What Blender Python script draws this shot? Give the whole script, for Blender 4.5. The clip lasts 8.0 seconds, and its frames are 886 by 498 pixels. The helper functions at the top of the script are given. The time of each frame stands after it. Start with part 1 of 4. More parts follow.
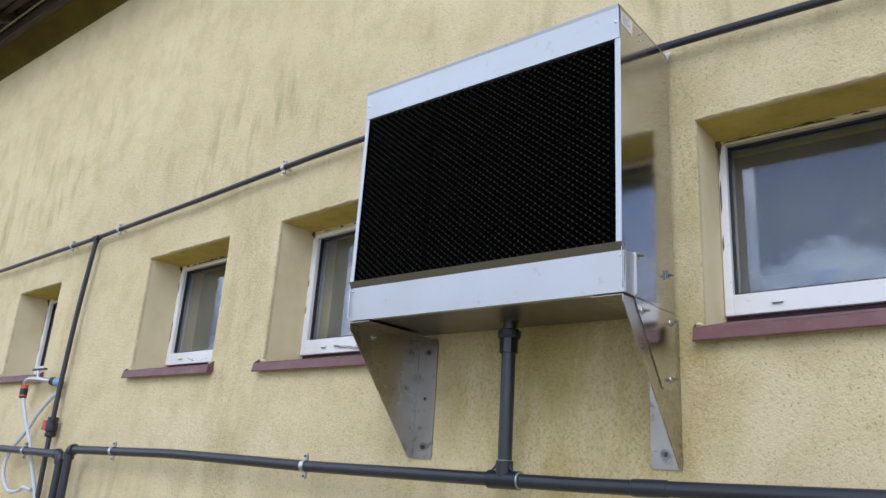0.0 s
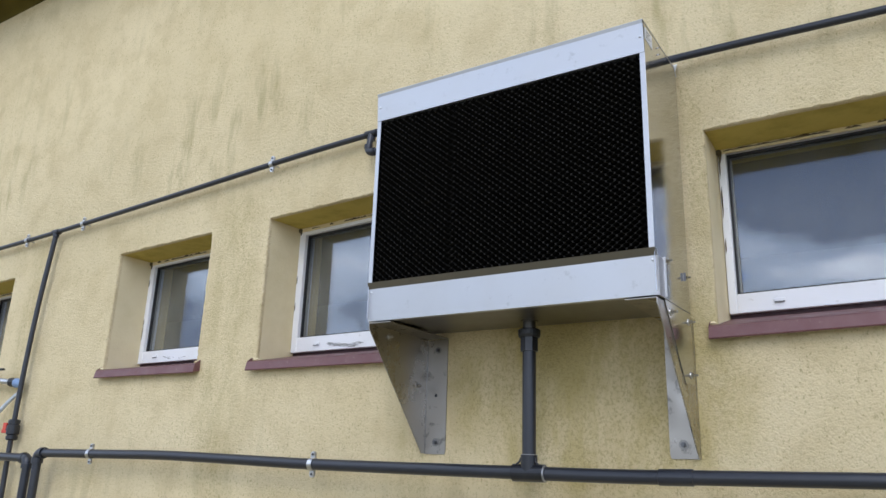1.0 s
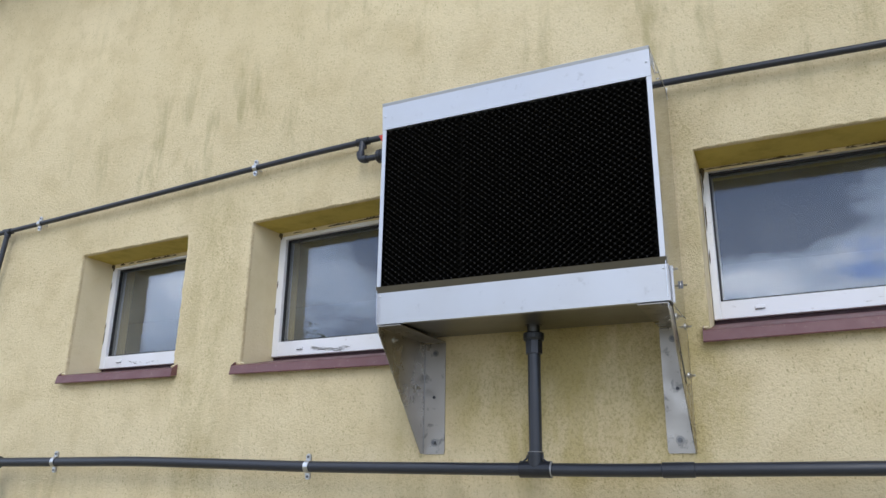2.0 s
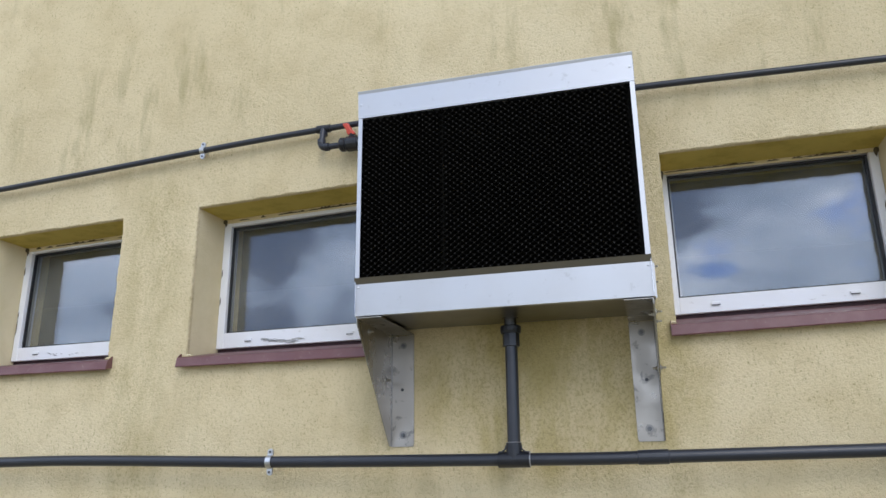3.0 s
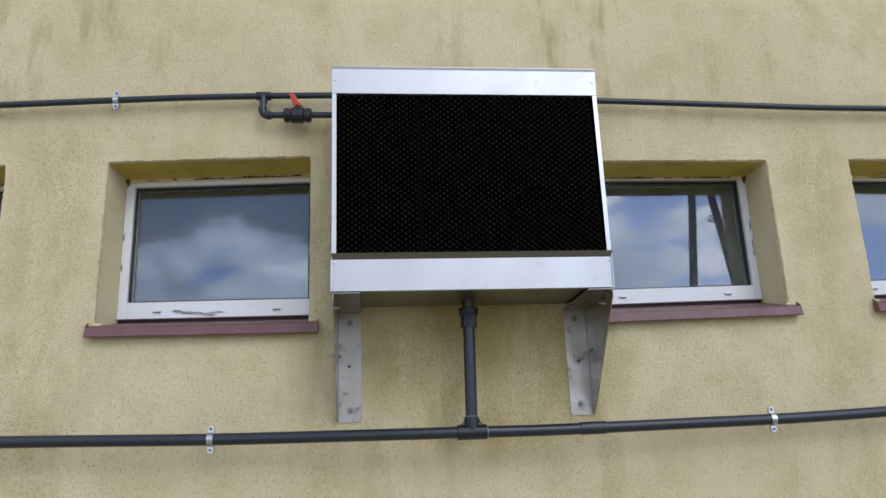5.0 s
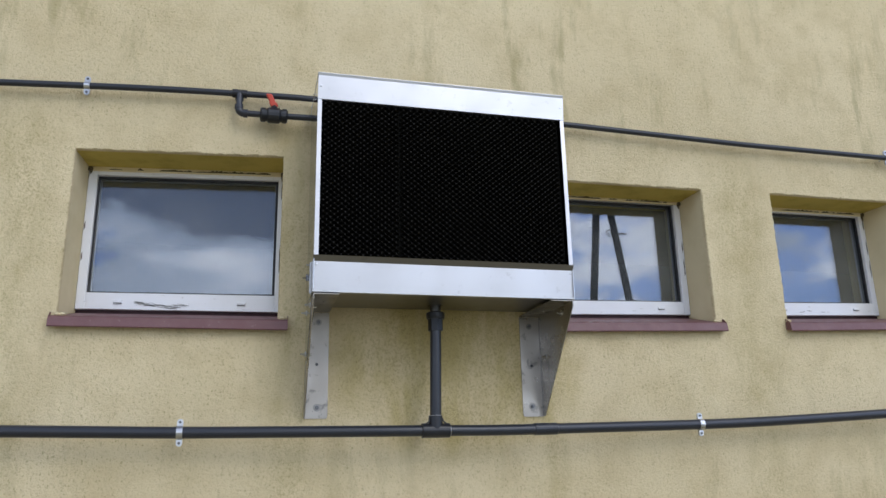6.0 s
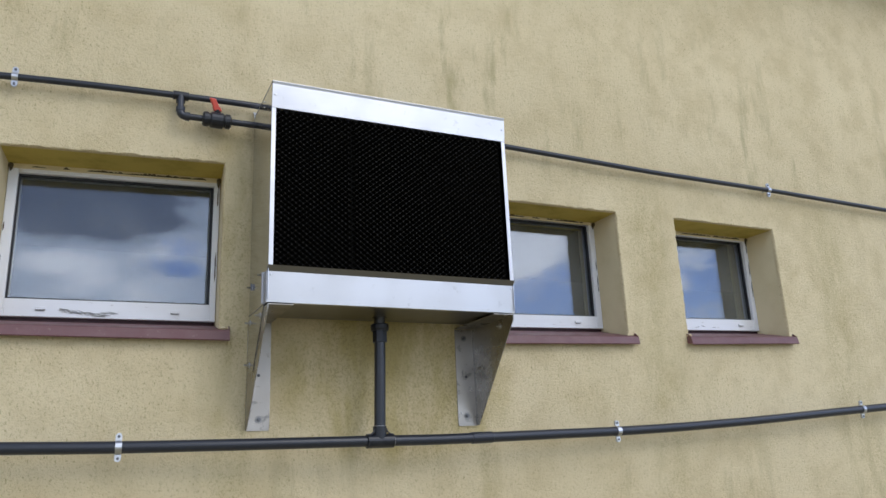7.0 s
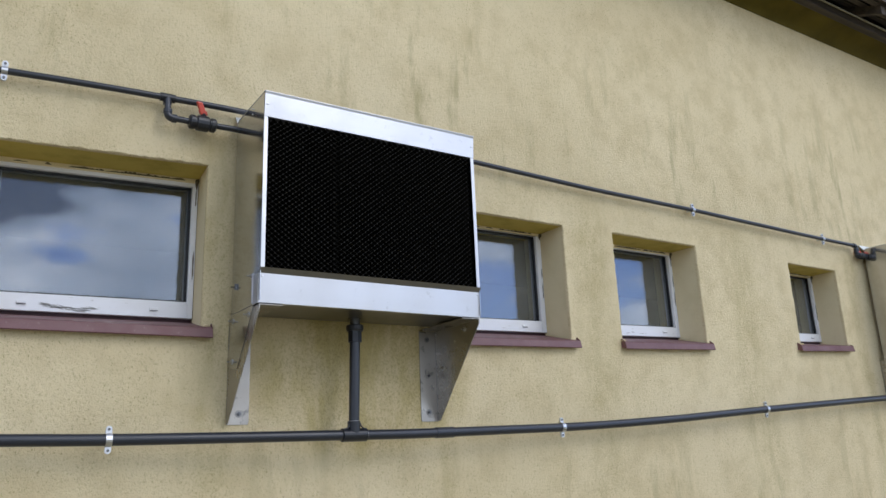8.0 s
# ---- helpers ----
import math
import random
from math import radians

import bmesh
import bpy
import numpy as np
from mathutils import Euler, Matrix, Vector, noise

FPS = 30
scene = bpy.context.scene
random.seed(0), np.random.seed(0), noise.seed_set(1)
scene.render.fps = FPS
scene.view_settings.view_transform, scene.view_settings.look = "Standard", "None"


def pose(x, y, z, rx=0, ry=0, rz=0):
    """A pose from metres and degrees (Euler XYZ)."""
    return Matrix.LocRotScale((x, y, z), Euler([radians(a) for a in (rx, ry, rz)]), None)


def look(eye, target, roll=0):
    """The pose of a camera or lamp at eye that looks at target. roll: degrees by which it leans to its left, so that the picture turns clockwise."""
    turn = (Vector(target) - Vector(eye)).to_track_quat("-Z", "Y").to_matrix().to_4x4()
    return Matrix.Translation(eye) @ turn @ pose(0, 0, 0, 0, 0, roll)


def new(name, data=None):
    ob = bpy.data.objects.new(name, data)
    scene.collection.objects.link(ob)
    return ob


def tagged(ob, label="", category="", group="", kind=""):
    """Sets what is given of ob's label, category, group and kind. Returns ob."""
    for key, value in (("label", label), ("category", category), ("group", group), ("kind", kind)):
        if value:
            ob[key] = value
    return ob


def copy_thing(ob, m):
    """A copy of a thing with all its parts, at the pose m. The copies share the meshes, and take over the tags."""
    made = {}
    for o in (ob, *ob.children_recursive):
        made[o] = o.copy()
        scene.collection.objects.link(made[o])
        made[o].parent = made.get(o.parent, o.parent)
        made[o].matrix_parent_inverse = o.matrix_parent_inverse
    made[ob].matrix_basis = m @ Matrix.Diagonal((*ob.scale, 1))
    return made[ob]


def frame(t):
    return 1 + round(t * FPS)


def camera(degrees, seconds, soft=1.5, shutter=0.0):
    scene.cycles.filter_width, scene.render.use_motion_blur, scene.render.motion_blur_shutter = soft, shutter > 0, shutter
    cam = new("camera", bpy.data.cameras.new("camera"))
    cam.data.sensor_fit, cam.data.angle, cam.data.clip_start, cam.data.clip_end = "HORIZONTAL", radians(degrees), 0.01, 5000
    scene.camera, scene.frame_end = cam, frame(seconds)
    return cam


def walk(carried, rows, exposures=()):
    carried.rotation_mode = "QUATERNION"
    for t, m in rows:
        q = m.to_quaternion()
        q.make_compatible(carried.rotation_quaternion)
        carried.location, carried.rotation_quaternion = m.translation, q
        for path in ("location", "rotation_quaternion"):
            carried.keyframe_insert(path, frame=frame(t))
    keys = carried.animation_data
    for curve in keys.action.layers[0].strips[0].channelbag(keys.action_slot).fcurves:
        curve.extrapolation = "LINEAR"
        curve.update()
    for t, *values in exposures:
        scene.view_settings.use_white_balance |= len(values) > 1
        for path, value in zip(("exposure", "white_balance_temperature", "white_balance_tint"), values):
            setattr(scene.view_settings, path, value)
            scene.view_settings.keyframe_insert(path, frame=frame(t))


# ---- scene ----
import collections

cam = camera(61.0, 8.0)
PATH = [
    (0, (0.029, -0.096, 1.563), (-1.181, 1.385, 2.148), 3.7),
    (0.5, (-0.131, -0.214, 1.585), (-1.2, 1.372, 2.169), 1.4),
    (1, (-0.21, -0.356, 1.579), (-1.244, 1.261, 2.139), 1.8),
    (1.2, (-0.232, -0.431, 1.567), (-1.219, 1.216, 2.126), 1.5),
    (2.3, (-0.584, -0.631, 1.53), (-1.315, 1.134, 2.124), -0.2),
    (2.5, (-0.657, -0.653, 1.548), (-1.31, 1.146, 2.131), -1.1),
    (3, (-0.822, -0.73, 1.531), (-1.328, 1.119, 2.103), -0.7),
    (3.5, (-0.971, -0.82, 1.498), (-1.332, 1.074, 2.026), -3.1),
    (4, (-1.202, -0.854, 1.516), (-1.369, 1.066, 2.049), -1.8),
    (4.5, (-1.456, -0.861, 1.504), (-1.408, 1.067, 2.035), -2.4),
    (6, (-1.983, -0.998, 1.498), (-1.509, 0.874, 2.016), -1.2),
    (6.5, (-2.161, -0.969, 1.515), (-1.465, 0.83, 2.041), -2.7),
    (7, (-2.326, -0.958, 1.506), (-1.507, 0.788, 2.037), -2.4),
    (7.5, (-2.502, -1.015, 1.494), (-1.543, 0.654, 2.036), -4.0),
    (8, (-2.695, -1.015, 1.504), (-1.647, 0.609, 2.017), -2.3),
]
EXPOSURES = [(0.0, 0.27), (2.5, 0.22), (4.0, 0.18), (4.5, 0.03), (6.0, 0.03), (8.0, 0.02)]
walk(cam, [(t, look(eye, target, roll)) for t, eye, target, roll in PATH], EXPOSURES)

# ---- light ----
world = bpy.data.worlds.new("sky")
scene.world = world
world.use_nodes = True
wt = world.node_tree
wt.nodes.clear()
SUN_EL, SUN_AZ = 36.0, 158.0


def wnode(kind, **values):
    n = wt.nodes.new(kind)
    for key, value in values.items():
        n.inputs[key].default_value = value
    return n


sky = wt.nodes.new("ShaderNodeTexSky")
sky.sky_type, sky.sun_disc = "NISHITA", False
sky.sun_elevation, sky.sun_rotation = radians(SUN_EL), radians(SUN_AZ)
blue = wt.nodes.new("ShaderNodeVectorMath")
blue.operation = "SCALE"
blue.inputs["Scale"].default_value = 0.145
deep = wt.nodes.new("ShaderNodeVectorMath")
deep.operation = "MULTIPLY"
deep.inputs[1].default_value = (0.64, 0.84, 1.32)
wt.links.new(sky.outputs["Color"], deep.inputs[0])
wt.links.new(deep.outputs["Vector"], blue.inputs[0])
coord = wt.nodes.new("ShaderNodeTexCoord")
stretch = wt.nodes.new("ShaderNodeMapping")
stretch.inputs["Scale"].default_value = (1.0, 1.0, 1.7)
stretch.inputs["Location"].default_value = (7.3, 2.9, 1.6)
wt.links.new(coord.outputs["Generated"], stretch.inputs["Vector"])
big = wnode("ShaderNodeTexNoise", Scale=3.6, Detail=9.0, Roughness=0.54, Distortion=0.1)
small = wnode("ShaderNodeTexNoise", Scale=5.2, Detail=10.0, Roughness=0.52, Distortion=0.2)
cover = wt.nodes.new("ShaderNodeMapRange")
cover.interpolation_type = "SMOOTHSTEP"
cover.inputs["From Min"].default_value, cover.inputs["From Max"].default_value = 0.378, 0.440
shade = wt.nodes.new("ShaderNodeValToRGB")
for spot, colour in ((0.34, (0.40, 0.50, 0.74, 1)), (0.45, (1.10, 1.30, 1.66, 1)), (0.55, (1.62, 1.82, 2.20, 1)), (0.66, (2.65, 2.75, 3.0, 1))):
    e = shade.color_ramp.elements.new(spot)
    e.color = colour
shade.color_ramp.elements.remove(shade.color_ramp.elements[0])
shade.color_ramp.elements.remove(shade.color_ramp.elements[-1])
mixed = wt.nodes.new("ShaderNodeMix")
mixed.data_type = "RGBA"
wt.links.new(stretch.outputs["Vector"], big.inputs["Vector"])
wt.links.new(stretch.outputs["Vector"], small.inputs["Vector"])
axes = wt.nodes.new("ShaderNodeSeparateXYZ")
wt.links.new(coord.outputs["Generated"], axes.inputs["Vector"])
drift = wt.nodes.new("ShaderNodeMath")
drift.operation = "MULTIPLY_ADD"
drift.inputs[1].default_value = -0.13
wt.links.new(axes.outputs["X"], drift.inputs[0])
wt.links.new(big.outputs["Fac"], drift.inputs[2])
wt.links.new(drift.outputs[0], cover.inputs["Value"])
lift = wt.nodes.new("ShaderNodeMath")
lift.operation = "MULTIPLY_ADD"
lift.inputs[1].default_value = 0.13
wt.links.new(axes.outputs["X"], lift.inputs[0])
wt.links.new(small.outputs["Fac"], lift.inputs[2])
# heavier cloud over the yard, with a ragged base
def wmath(op, a, b, c=None):
    n = wt.nodes.new("ShaderNodeMath")
    n.operation = op
    for i, v in enumerate((a, b) if c is None else (a, b, c)):
        if isinstance(v, (int, float)):
            n.inputs[i].default_value = v
        else:
            wt.links.new(v, n.inputs[i])
    return n.outputs[0]


def wstep(value, low, high):
    n = wt.nodes.new("ShaderNodeMapRange")
    n.interpolation_type = "SMOOTHSTEP"
    n.inputs["From Min"].default_value, n.inputs["From Max"].default_value = low, high
    wt.links.new(value, n.inputs["Value"])
    return n.outputs["Result"]


ragged = wmath("MULTIPLY_ADD", big.outputs["Fac"], 0.30, -0.15)
offset = wmath("ABSOLUTE", wmath("ADD", wmath("ADD", axes.outputs["X"], 0.11), ragged), 0.0)
heavy = wmath("MULTIPLY", wstep(offset, 0.27, 0.12), wstep(wmath("ADD", axes.outputs["Z"], ragged), 0.235, 0.30))
wt.links.new(wmath("MULTIPLY_ADD", heavy, -0.27, lift.outputs[0]), shade.inputs["Fac"])
wt.links.new(cover.outputs["Result"], mixed.inputs["Factor"])
wt.links.new(blue.outputs["Vector"], mixed.inputs["A"])
wt.links.new(shade.outputs["Color"], mixed.inputs["B"])
back = wnode("ShaderNodeBackground", Strength=1.0)
wt.links.new(mixed.outputs["Result"], back.inputs["Color"])
wout = wt.nodes.new("ShaderNodeOutputWorld")
wt.links.new(back.outputs["Background"], wout.inputs["Surface"])

lamp = bpy.data.lights.new("sun", "SUN")
lamp.energy, lamp.angle, lamp.color = 0.55, radians(24), (1.0, 0.93, 0.79)
sun = new("sun", lamp)
sun.matrix_world = look((9 * math.sin(radians(SUN_AZ)), 9 * math.cos(radians(SUN_AZ)), 9 * math.tan(radians(SUN_EL))), (0, 0, 0))


# ---- materials ----
def material(name, colour, rough=0.5, metal=0.0, spec=0.5):
    m = bpy.data.materials.new(name)
    m.use_nodes = True
    b = m.node_tree.nodes["Principled BSDF"]
    b.inputs["Base Color"].default_value = (*colour, 1)
    b.inputs["Roughness"].default_value = rough
    b.inputs["Metallic"].default_value = metal
    b.inputs["Specular IOR Level"].default_value = spec
    return m


def add(m, kind, **values):
    n = m.node_tree.nodes.new(kind)
    for key, value in values.items():
        n.inputs[key].default_value = value
    return n


def link(m, a, b):
    m.node_tree.links.new(a, b)


def shader(m):
    return m.node_tree.nodes["Principled BSDF"]


def space(m, scale=(1, 1, 1), where="Object", shift=(0, 0, 0)):
    c = m.node_tree.nodes.new("ShaderNodeTexCoord")
    p = m.node_tree.nodes.new("ShaderNodeMapping")
    p.inputs["Scale"].default_value, p.inputs["Location"].default_value = scale, shift
    link(m, c.outputs[where], p.inputs["Vector"])
    return p.outputs["Vector"]


def ramp(m, source, low, high, a=0.0, b=1.0):
    r = m.node_tree.nodes.new("ShaderNodeMapRange")
    r.interpolation_type = "SMOOTHSTEP"
    for key, value in (("From Min", low), ("From Max", high), ("To Min", a), ("To Max", b)):
        r.inputs[key].default_value = value
    link(m, source, r.inputs["Value"])
    return r.outputs["Result"]


def times(m, a, b, op="MULTIPLY"):
    n = m.node_tree.nodes.new("ShaderNodeMath")
    n.operation = op
    for i, v in enumerate((a, b)):
        if isinstance(v, (int, float)):
            n.inputs[i].default_value = v
        else:
            link(m, v, n.inputs[i])
    return n.outputs[0]


def blend(m, fac, a, b):
    n = m.node_tree.nodes.new("ShaderNodeMix")
    n.data_type = "RGBA"
    link(m, fac, n.inputs["Factor"])
    for key, v in (("A", a), ("B", b)):
        if isinstance(v, tuple):
            n.inputs[key].default_value = (*v, 1)
        else:
            link(m, v, n.inputs[key])
    return n.outputs["Result"]


def noise_at(m, vector, scale, detail=4.0, rough=0.5, distortion=0.0):
    n = add(m, "ShaderNodeTexNoise", Scale=scale, Detail=detail, Roughness=rough, Distortion=distortion)
    link(m, vector, n.inputs["Vector"])
    return n.outputs["Fac"]


def relief(m, height, strength, distance):
    n = add(m, "ShaderNodeBump", Strength=strength, Distance=distance)
    link(m, height, n.inputs["Height"])
    link(m, n.outputs["Normal"], shader(m).inputs["Normal"])


def height_of(m):
    c = m.node_tree.nodes.new("ShaderNodeTexCoord")
    s = m.node_tree.nodes.new("ShaderNodeSeparateXYZ")
    link(m, c.outputs["Object"], s.inputs["Vector"])
    return s.outputs["Z"]


def stucco():
    """Pale yellow trowelled render: grains, fine dark pits, broad weathering and algae streaks below the eaves."""
    m = material("yellow_stucco", (0.62, 0.52, 0.27), 0.92, 0, 0.2)
    v = space(m)
    broad = noise_at(m, v, 0.9, 3, 0.55)
    middle = noise_at(m, v, 5.0, 5, 0.6)
    col = blend(m, ramp(m, broad, 0.3, 0.7), (0.765, 0.638, 0.398), (0.70, 0.578, 0.35))
    col = blend(m, ramp(m, middle, 0.40, 0.72, 0, 0.6), col, (0.575, 0.46, 0.255))
    # streaks that run down the wall
    run = noise_at(m, space(m, (9.0, 9.0, 1.9)), 1.0, 5, 0.6, 0.25)
    patch = noise_at(m, space(m, (1, 1, 1), "Object", (4.7, 0, 1.3)), 1.1, 3, 0.5)
    z = height_of(m)
    band = times(m, ramp(m, z, 2.75, 3.1), ramp(m, z, 3.4, 4.3, 1, 0.15))
    low = ramp(m, z, 1.0, 1.9, 0.75, 0.18)
    zone = times(m, band, low, "MAXIMUM")
    streak = times(m, times(m, ramp(m, run, 0.50, 0.68), ramp(m, patch, 0.36, 0.60)), times(m, zone, 0.45))
    col = blend(m, streak, col, (0.27, 0.225, 0.085))
    # rain runs below the pipe clamps and the ends of the sills
    c = m.node_tree.nodes.new("ShaderNodeTexCoord")
    s = m.node_tree.nodes.new("ShaderNodeSeparateXYZ")
    link(m, c.outputs["Object"], s.inputs["Vector"])
    wobble = times(m, times(m, noise_at(m, space(m, (3, 3, 1.2)), 1.0, 3), -0.5, "ADD"), 0.22)
    across = times(m, s.outputs["X"], wobble, "ADD")
    runs = None
    for x0, wide in ((-4.62, 0.12), (-2.92, 0.20), (-1.85, 0.13), (-0.74, 0.08), (0.27, 0.19), (1.62, 0.24), (2.95, 0.12)):
        off = times(m, across, -x0, "ADD")
        a = m.node_tree.nodes.new("ShaderNodeMath")
        a.operation = "ABSOLUTE"
        link(m, off, a.inputs[0])
        one = ramp(m, a.outputs[0], wide * 0.25, wide, 1, 0)
        runs = one if runs is None else times(m, runs, one, "MAXIMUM")
    tall = times(m, ramp(m, z, 2.75, 2.95, 1, 0), ramp(m, z, 0.6, 1.6, 0.4, 1))
    fibre = ramp(m, noise_at(m, space(m, (16, 16, 5.0)), 1.0, 5, 0.62), 0.36, 0.66, 0.25, 1)
    col = blend(m, times(m, times(m, runs, tall), times(m, fibre, 0.30)), col, (0.36, 0.29, 0.11))
    pits = noise_at(m, space(m, (1, 1, 0.75)), 105, 4, 0.62)
    where = noise_at(m, v, 2.7, 4, 0.6)
    pit = times(m, ramp(m, pits, 0.58, 0.68), ramp(m, where, 0.38, 0.62, 0.18, 0.62))
    # darker, yellower patch on the wall below the trough, with dense mossy specks
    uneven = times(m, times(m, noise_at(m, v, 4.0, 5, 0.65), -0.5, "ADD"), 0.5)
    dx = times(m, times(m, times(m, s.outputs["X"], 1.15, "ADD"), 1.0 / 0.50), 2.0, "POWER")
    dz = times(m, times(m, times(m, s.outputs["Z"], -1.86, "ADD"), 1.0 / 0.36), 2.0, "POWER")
    under_trough = ramp(m, times(m, times(m, dx, dz, "ADD"), times(m, uneven, 3.0), "ADD"), 0.35, 1.5, 1, 0)
    mottle = ramp(m, noise_at(m, space(m, (7, 7, 2.2)), 1.0, 5, 0.62, 0.2), 0.36, 0.66, 0.15, 1)
    col = blend(m, times(m, under_trough, times(m, mottle, 0.72)), col, (0.42, 0.33, 0.105))
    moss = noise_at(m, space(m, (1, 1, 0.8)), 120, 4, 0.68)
    pit = times(m, pit, times(m, under_trough, times(m, ramp(m, moss, 0.47, 0.64, 0, 0.5), ramp(m, where, 0.30, 0.56, 0.45, 1))), "MAXIMUM")
    worn = times(m, times(m, runs, tall), ramp(m, where, 0.36, 0.58, 0.2, 1))
    pit = times(m, pit, times(m, worn, ramp(m, moss, 0.50, 0.66, 0, 0.5)), "MAXIMUM")
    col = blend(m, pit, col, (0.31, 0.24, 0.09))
    grain = noise_at(m, v, 85, 5, 0.72)
    # low spots of the grain: their crevice shade is put into the colour
    col = blend(m, ramp(m, grain, 0.30, 0.47, 0.46, 0.0), col, (0.40, 0.315, 0.15))
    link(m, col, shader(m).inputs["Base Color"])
    lumps = add(m, "ShaderNodeTexVoronoi", Scale=150.0)
    link(m, v, lumps.inputs["Vector"])
    wave = noise_at(m, v, 9, 3, 0.5)
    h = times(m, times(m, grain, 1.0), times(m, lumps.outputs["Distance"], -0.22), "ADD")
    h = times(m, h, times(m, wave, 0.45), "ADD")
    # the coat was floated smoother towards the eaves
    relief(m, times(m, h, ramp(m, z, 3.1, 3.9, 1.0, 0.3)), 1.0, 0.0064)
    return m


def reveal_paint():
    """The smoother, thinner coat inside the window openings."""
    m = material("reveal_render", (0.60, 0.51, 0.29), 0.9, 0, 0.2)
    v = space(m)
    col = blend(m, ramp(m, noise_at(m, v, 6, 5, 0.6), 0.4, 0.75, 0, 0.6), (0.745, 0.635, 0.40), (0.65, 0.54, 0.305))
    link(m, col, shader(m).inputs["Base Color"])
    relief(m, noise_at(m, v, 90, 4, 0.6), 0.45, 0.004)
    return m


def shaded_cove_render():
    """Ochre coat darkened to hold the shade under the eaves in its colour."""
    m = material("shaded_cove_render", (0.20, 0.15, 0.03), 0.95, 0, 0.1)
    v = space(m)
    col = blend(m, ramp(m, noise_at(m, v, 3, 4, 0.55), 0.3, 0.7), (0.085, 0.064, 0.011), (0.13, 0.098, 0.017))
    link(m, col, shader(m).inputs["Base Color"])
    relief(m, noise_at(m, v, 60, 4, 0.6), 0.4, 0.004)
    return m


def shaded_soffit():
    """Coat of the window heads; their shade is put into a darker ochre."""
    m = material("ochre_head_shade", (0.60, 0.49, 0.19), 0.9, 0, 0.2)
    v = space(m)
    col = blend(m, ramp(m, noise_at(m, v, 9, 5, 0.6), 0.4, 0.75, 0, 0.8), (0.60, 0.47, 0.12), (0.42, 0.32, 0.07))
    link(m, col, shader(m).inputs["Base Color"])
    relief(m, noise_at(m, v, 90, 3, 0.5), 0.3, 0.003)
    return m


def steel(name="stainless_steel", rough=0.2, tone=0.62, warm=0.0):
    m = material(name, (tone, tone, tone), rough, 1.0)
    v = space(m)
    cloud = noise_at(m, v, 7, 4, 0.6)
    brush = noise_at(m, space(m, (3, 260, 260)), 1.0, 2, 0.5)
    r = times(m, ramp(m, cloud, 0.35, 0.72, rough * 0.95, rough * 1.2), times(m, brush, 0.05), "ADD")
    link(m, r, shader(m).inputs["Roughness"])
    spots = noise_at(m, v, 26, 4, 0.65)
    col = blend(m, ramp(m, spots, 0.60, 0.74, 0, 0.4), (tone * (1 + warm), tone, tone * (1.015 - 1.5 * warm)), (tone * 0.62, tone * 0.6, tone * 0.58))
    link(m, col, shader(m).inputs["Base Color"])
    relief(m, noise_at(m, v, 3.5, 2, 0.5), 0.10, 0.01)
    return m


def scuffed_steel():
    """Matt bracket plate with grey rub marks."""
    m = material("scuffed_steel", (0.5, 0.5, 0.5), 0.34, 1.0)
    v = space(m)
    spots = noise_at(m, v, 24, 5, 0.62, 0.5)
    col = blend(m, ramp(m, spots, 0.57, 0.68, 0, 0.75), (0.345, 0.318, 0.28), (0.14, 0.132, 0.122))
    link(m, col, shader(m).inputs["Base Color"])
    link(m, ramp(m, noise_at(m, v, 9, 4), 0.3, 0.7, 0.26, 0.46), shader(m).inputs["Roughness"])
    return m


def plastic(name, colour, rough, dust=0.12):
    m = material(name, colour, rough)
    v = space(m)
    col = blend(m, ramp(m, noise_at(m, v, 14, 5, 0.6), 0.45, 0.8, 0, dust * 2), colour, tuple(0.6 * c + 0.06 for c in colour))
    link(m, col, shader(m).inputs["Base Color"])
    link(m, ramp(m, noise_at(m, v, 40, 3), 0.3, 0.7, rough * 0.92, rough * 1.1), shader(m).inputs["Roughness"])
    return m


def frame_paint():
    m = material("white_pvc", (0.80, 0.80, 0.80), 0.35)
    v = space(m)
    dirt = ramp(m, noise_at(m, space(m, (26, 26, 60)), 1.0, 5, 0.6), 0.62, 0.72, 0, 0.55)
    col = blend(m, dirt, (0.80, 0.80, 0.81), (0.42, 0.40, 0.35))
    col = blend(m, ramp(m, noise_at(m, v, 5, 3), 0.4, 0.8, 0, 0.4), col, (0.70, 0.68, 0.62))
    link(m, col, shader(m).inputs["Base Color"])
    return m


def sill_paint():
    m = material("maroon_sheet", (0.20, 0.075, 0.075), 0.42)
    v = space(m)
    col = blend(m, ramp(m, noise_at(m, v, 8, 5, 0.6), 0.4, 0.75, 0, 0.7), (0.150, 0.063, 0.064), (0.20, 0.105, 0.10))
    col = blend(m, ramp(m, noise_at(m, v, 60, 3), 0.64, 0.74, 0, 0.22), col, (0.36, 0.27, 0.22))
    link(m, col, shader(m).inputs["Base Color"])
    link(m, ramp(m, noise_at(m, v, 20, 3), 0.3, 0.7, 0.42, 0.55), shader(m).inputs["Roughness"])
    return m


def glass():
    m = material("window_glass", (0.84, 0.86, 0.85), 0.0)
    v = space(m)
    link(m, ramp(m, noise_at(m, v, 6, 5, 0.6), 0.3, 0.75, 0.988, 0.97), shader(m).inputs["Transmission Weight"])
    shader(m).inputs["IOR"].default_value = 1.66
    shader(m).inputs["Specular Tint"].default_value = (0.82, 0.87, 1.0, 1)
    return m


def wood():
    m = material("weathered_wood", (0.10, 0.07, 0.045), 0.85)
    v = space(m, (2, 30, 30))
    col = blend(m, ramp(m, noise_at(m, v, 1.0, 5, 0.6), 0.35, 0.7), (0.062, 0.045, 0.030), (0.030, 0.022, 0.016))
    link(m, col, shader(m).inputs["Base Color"])
    return m


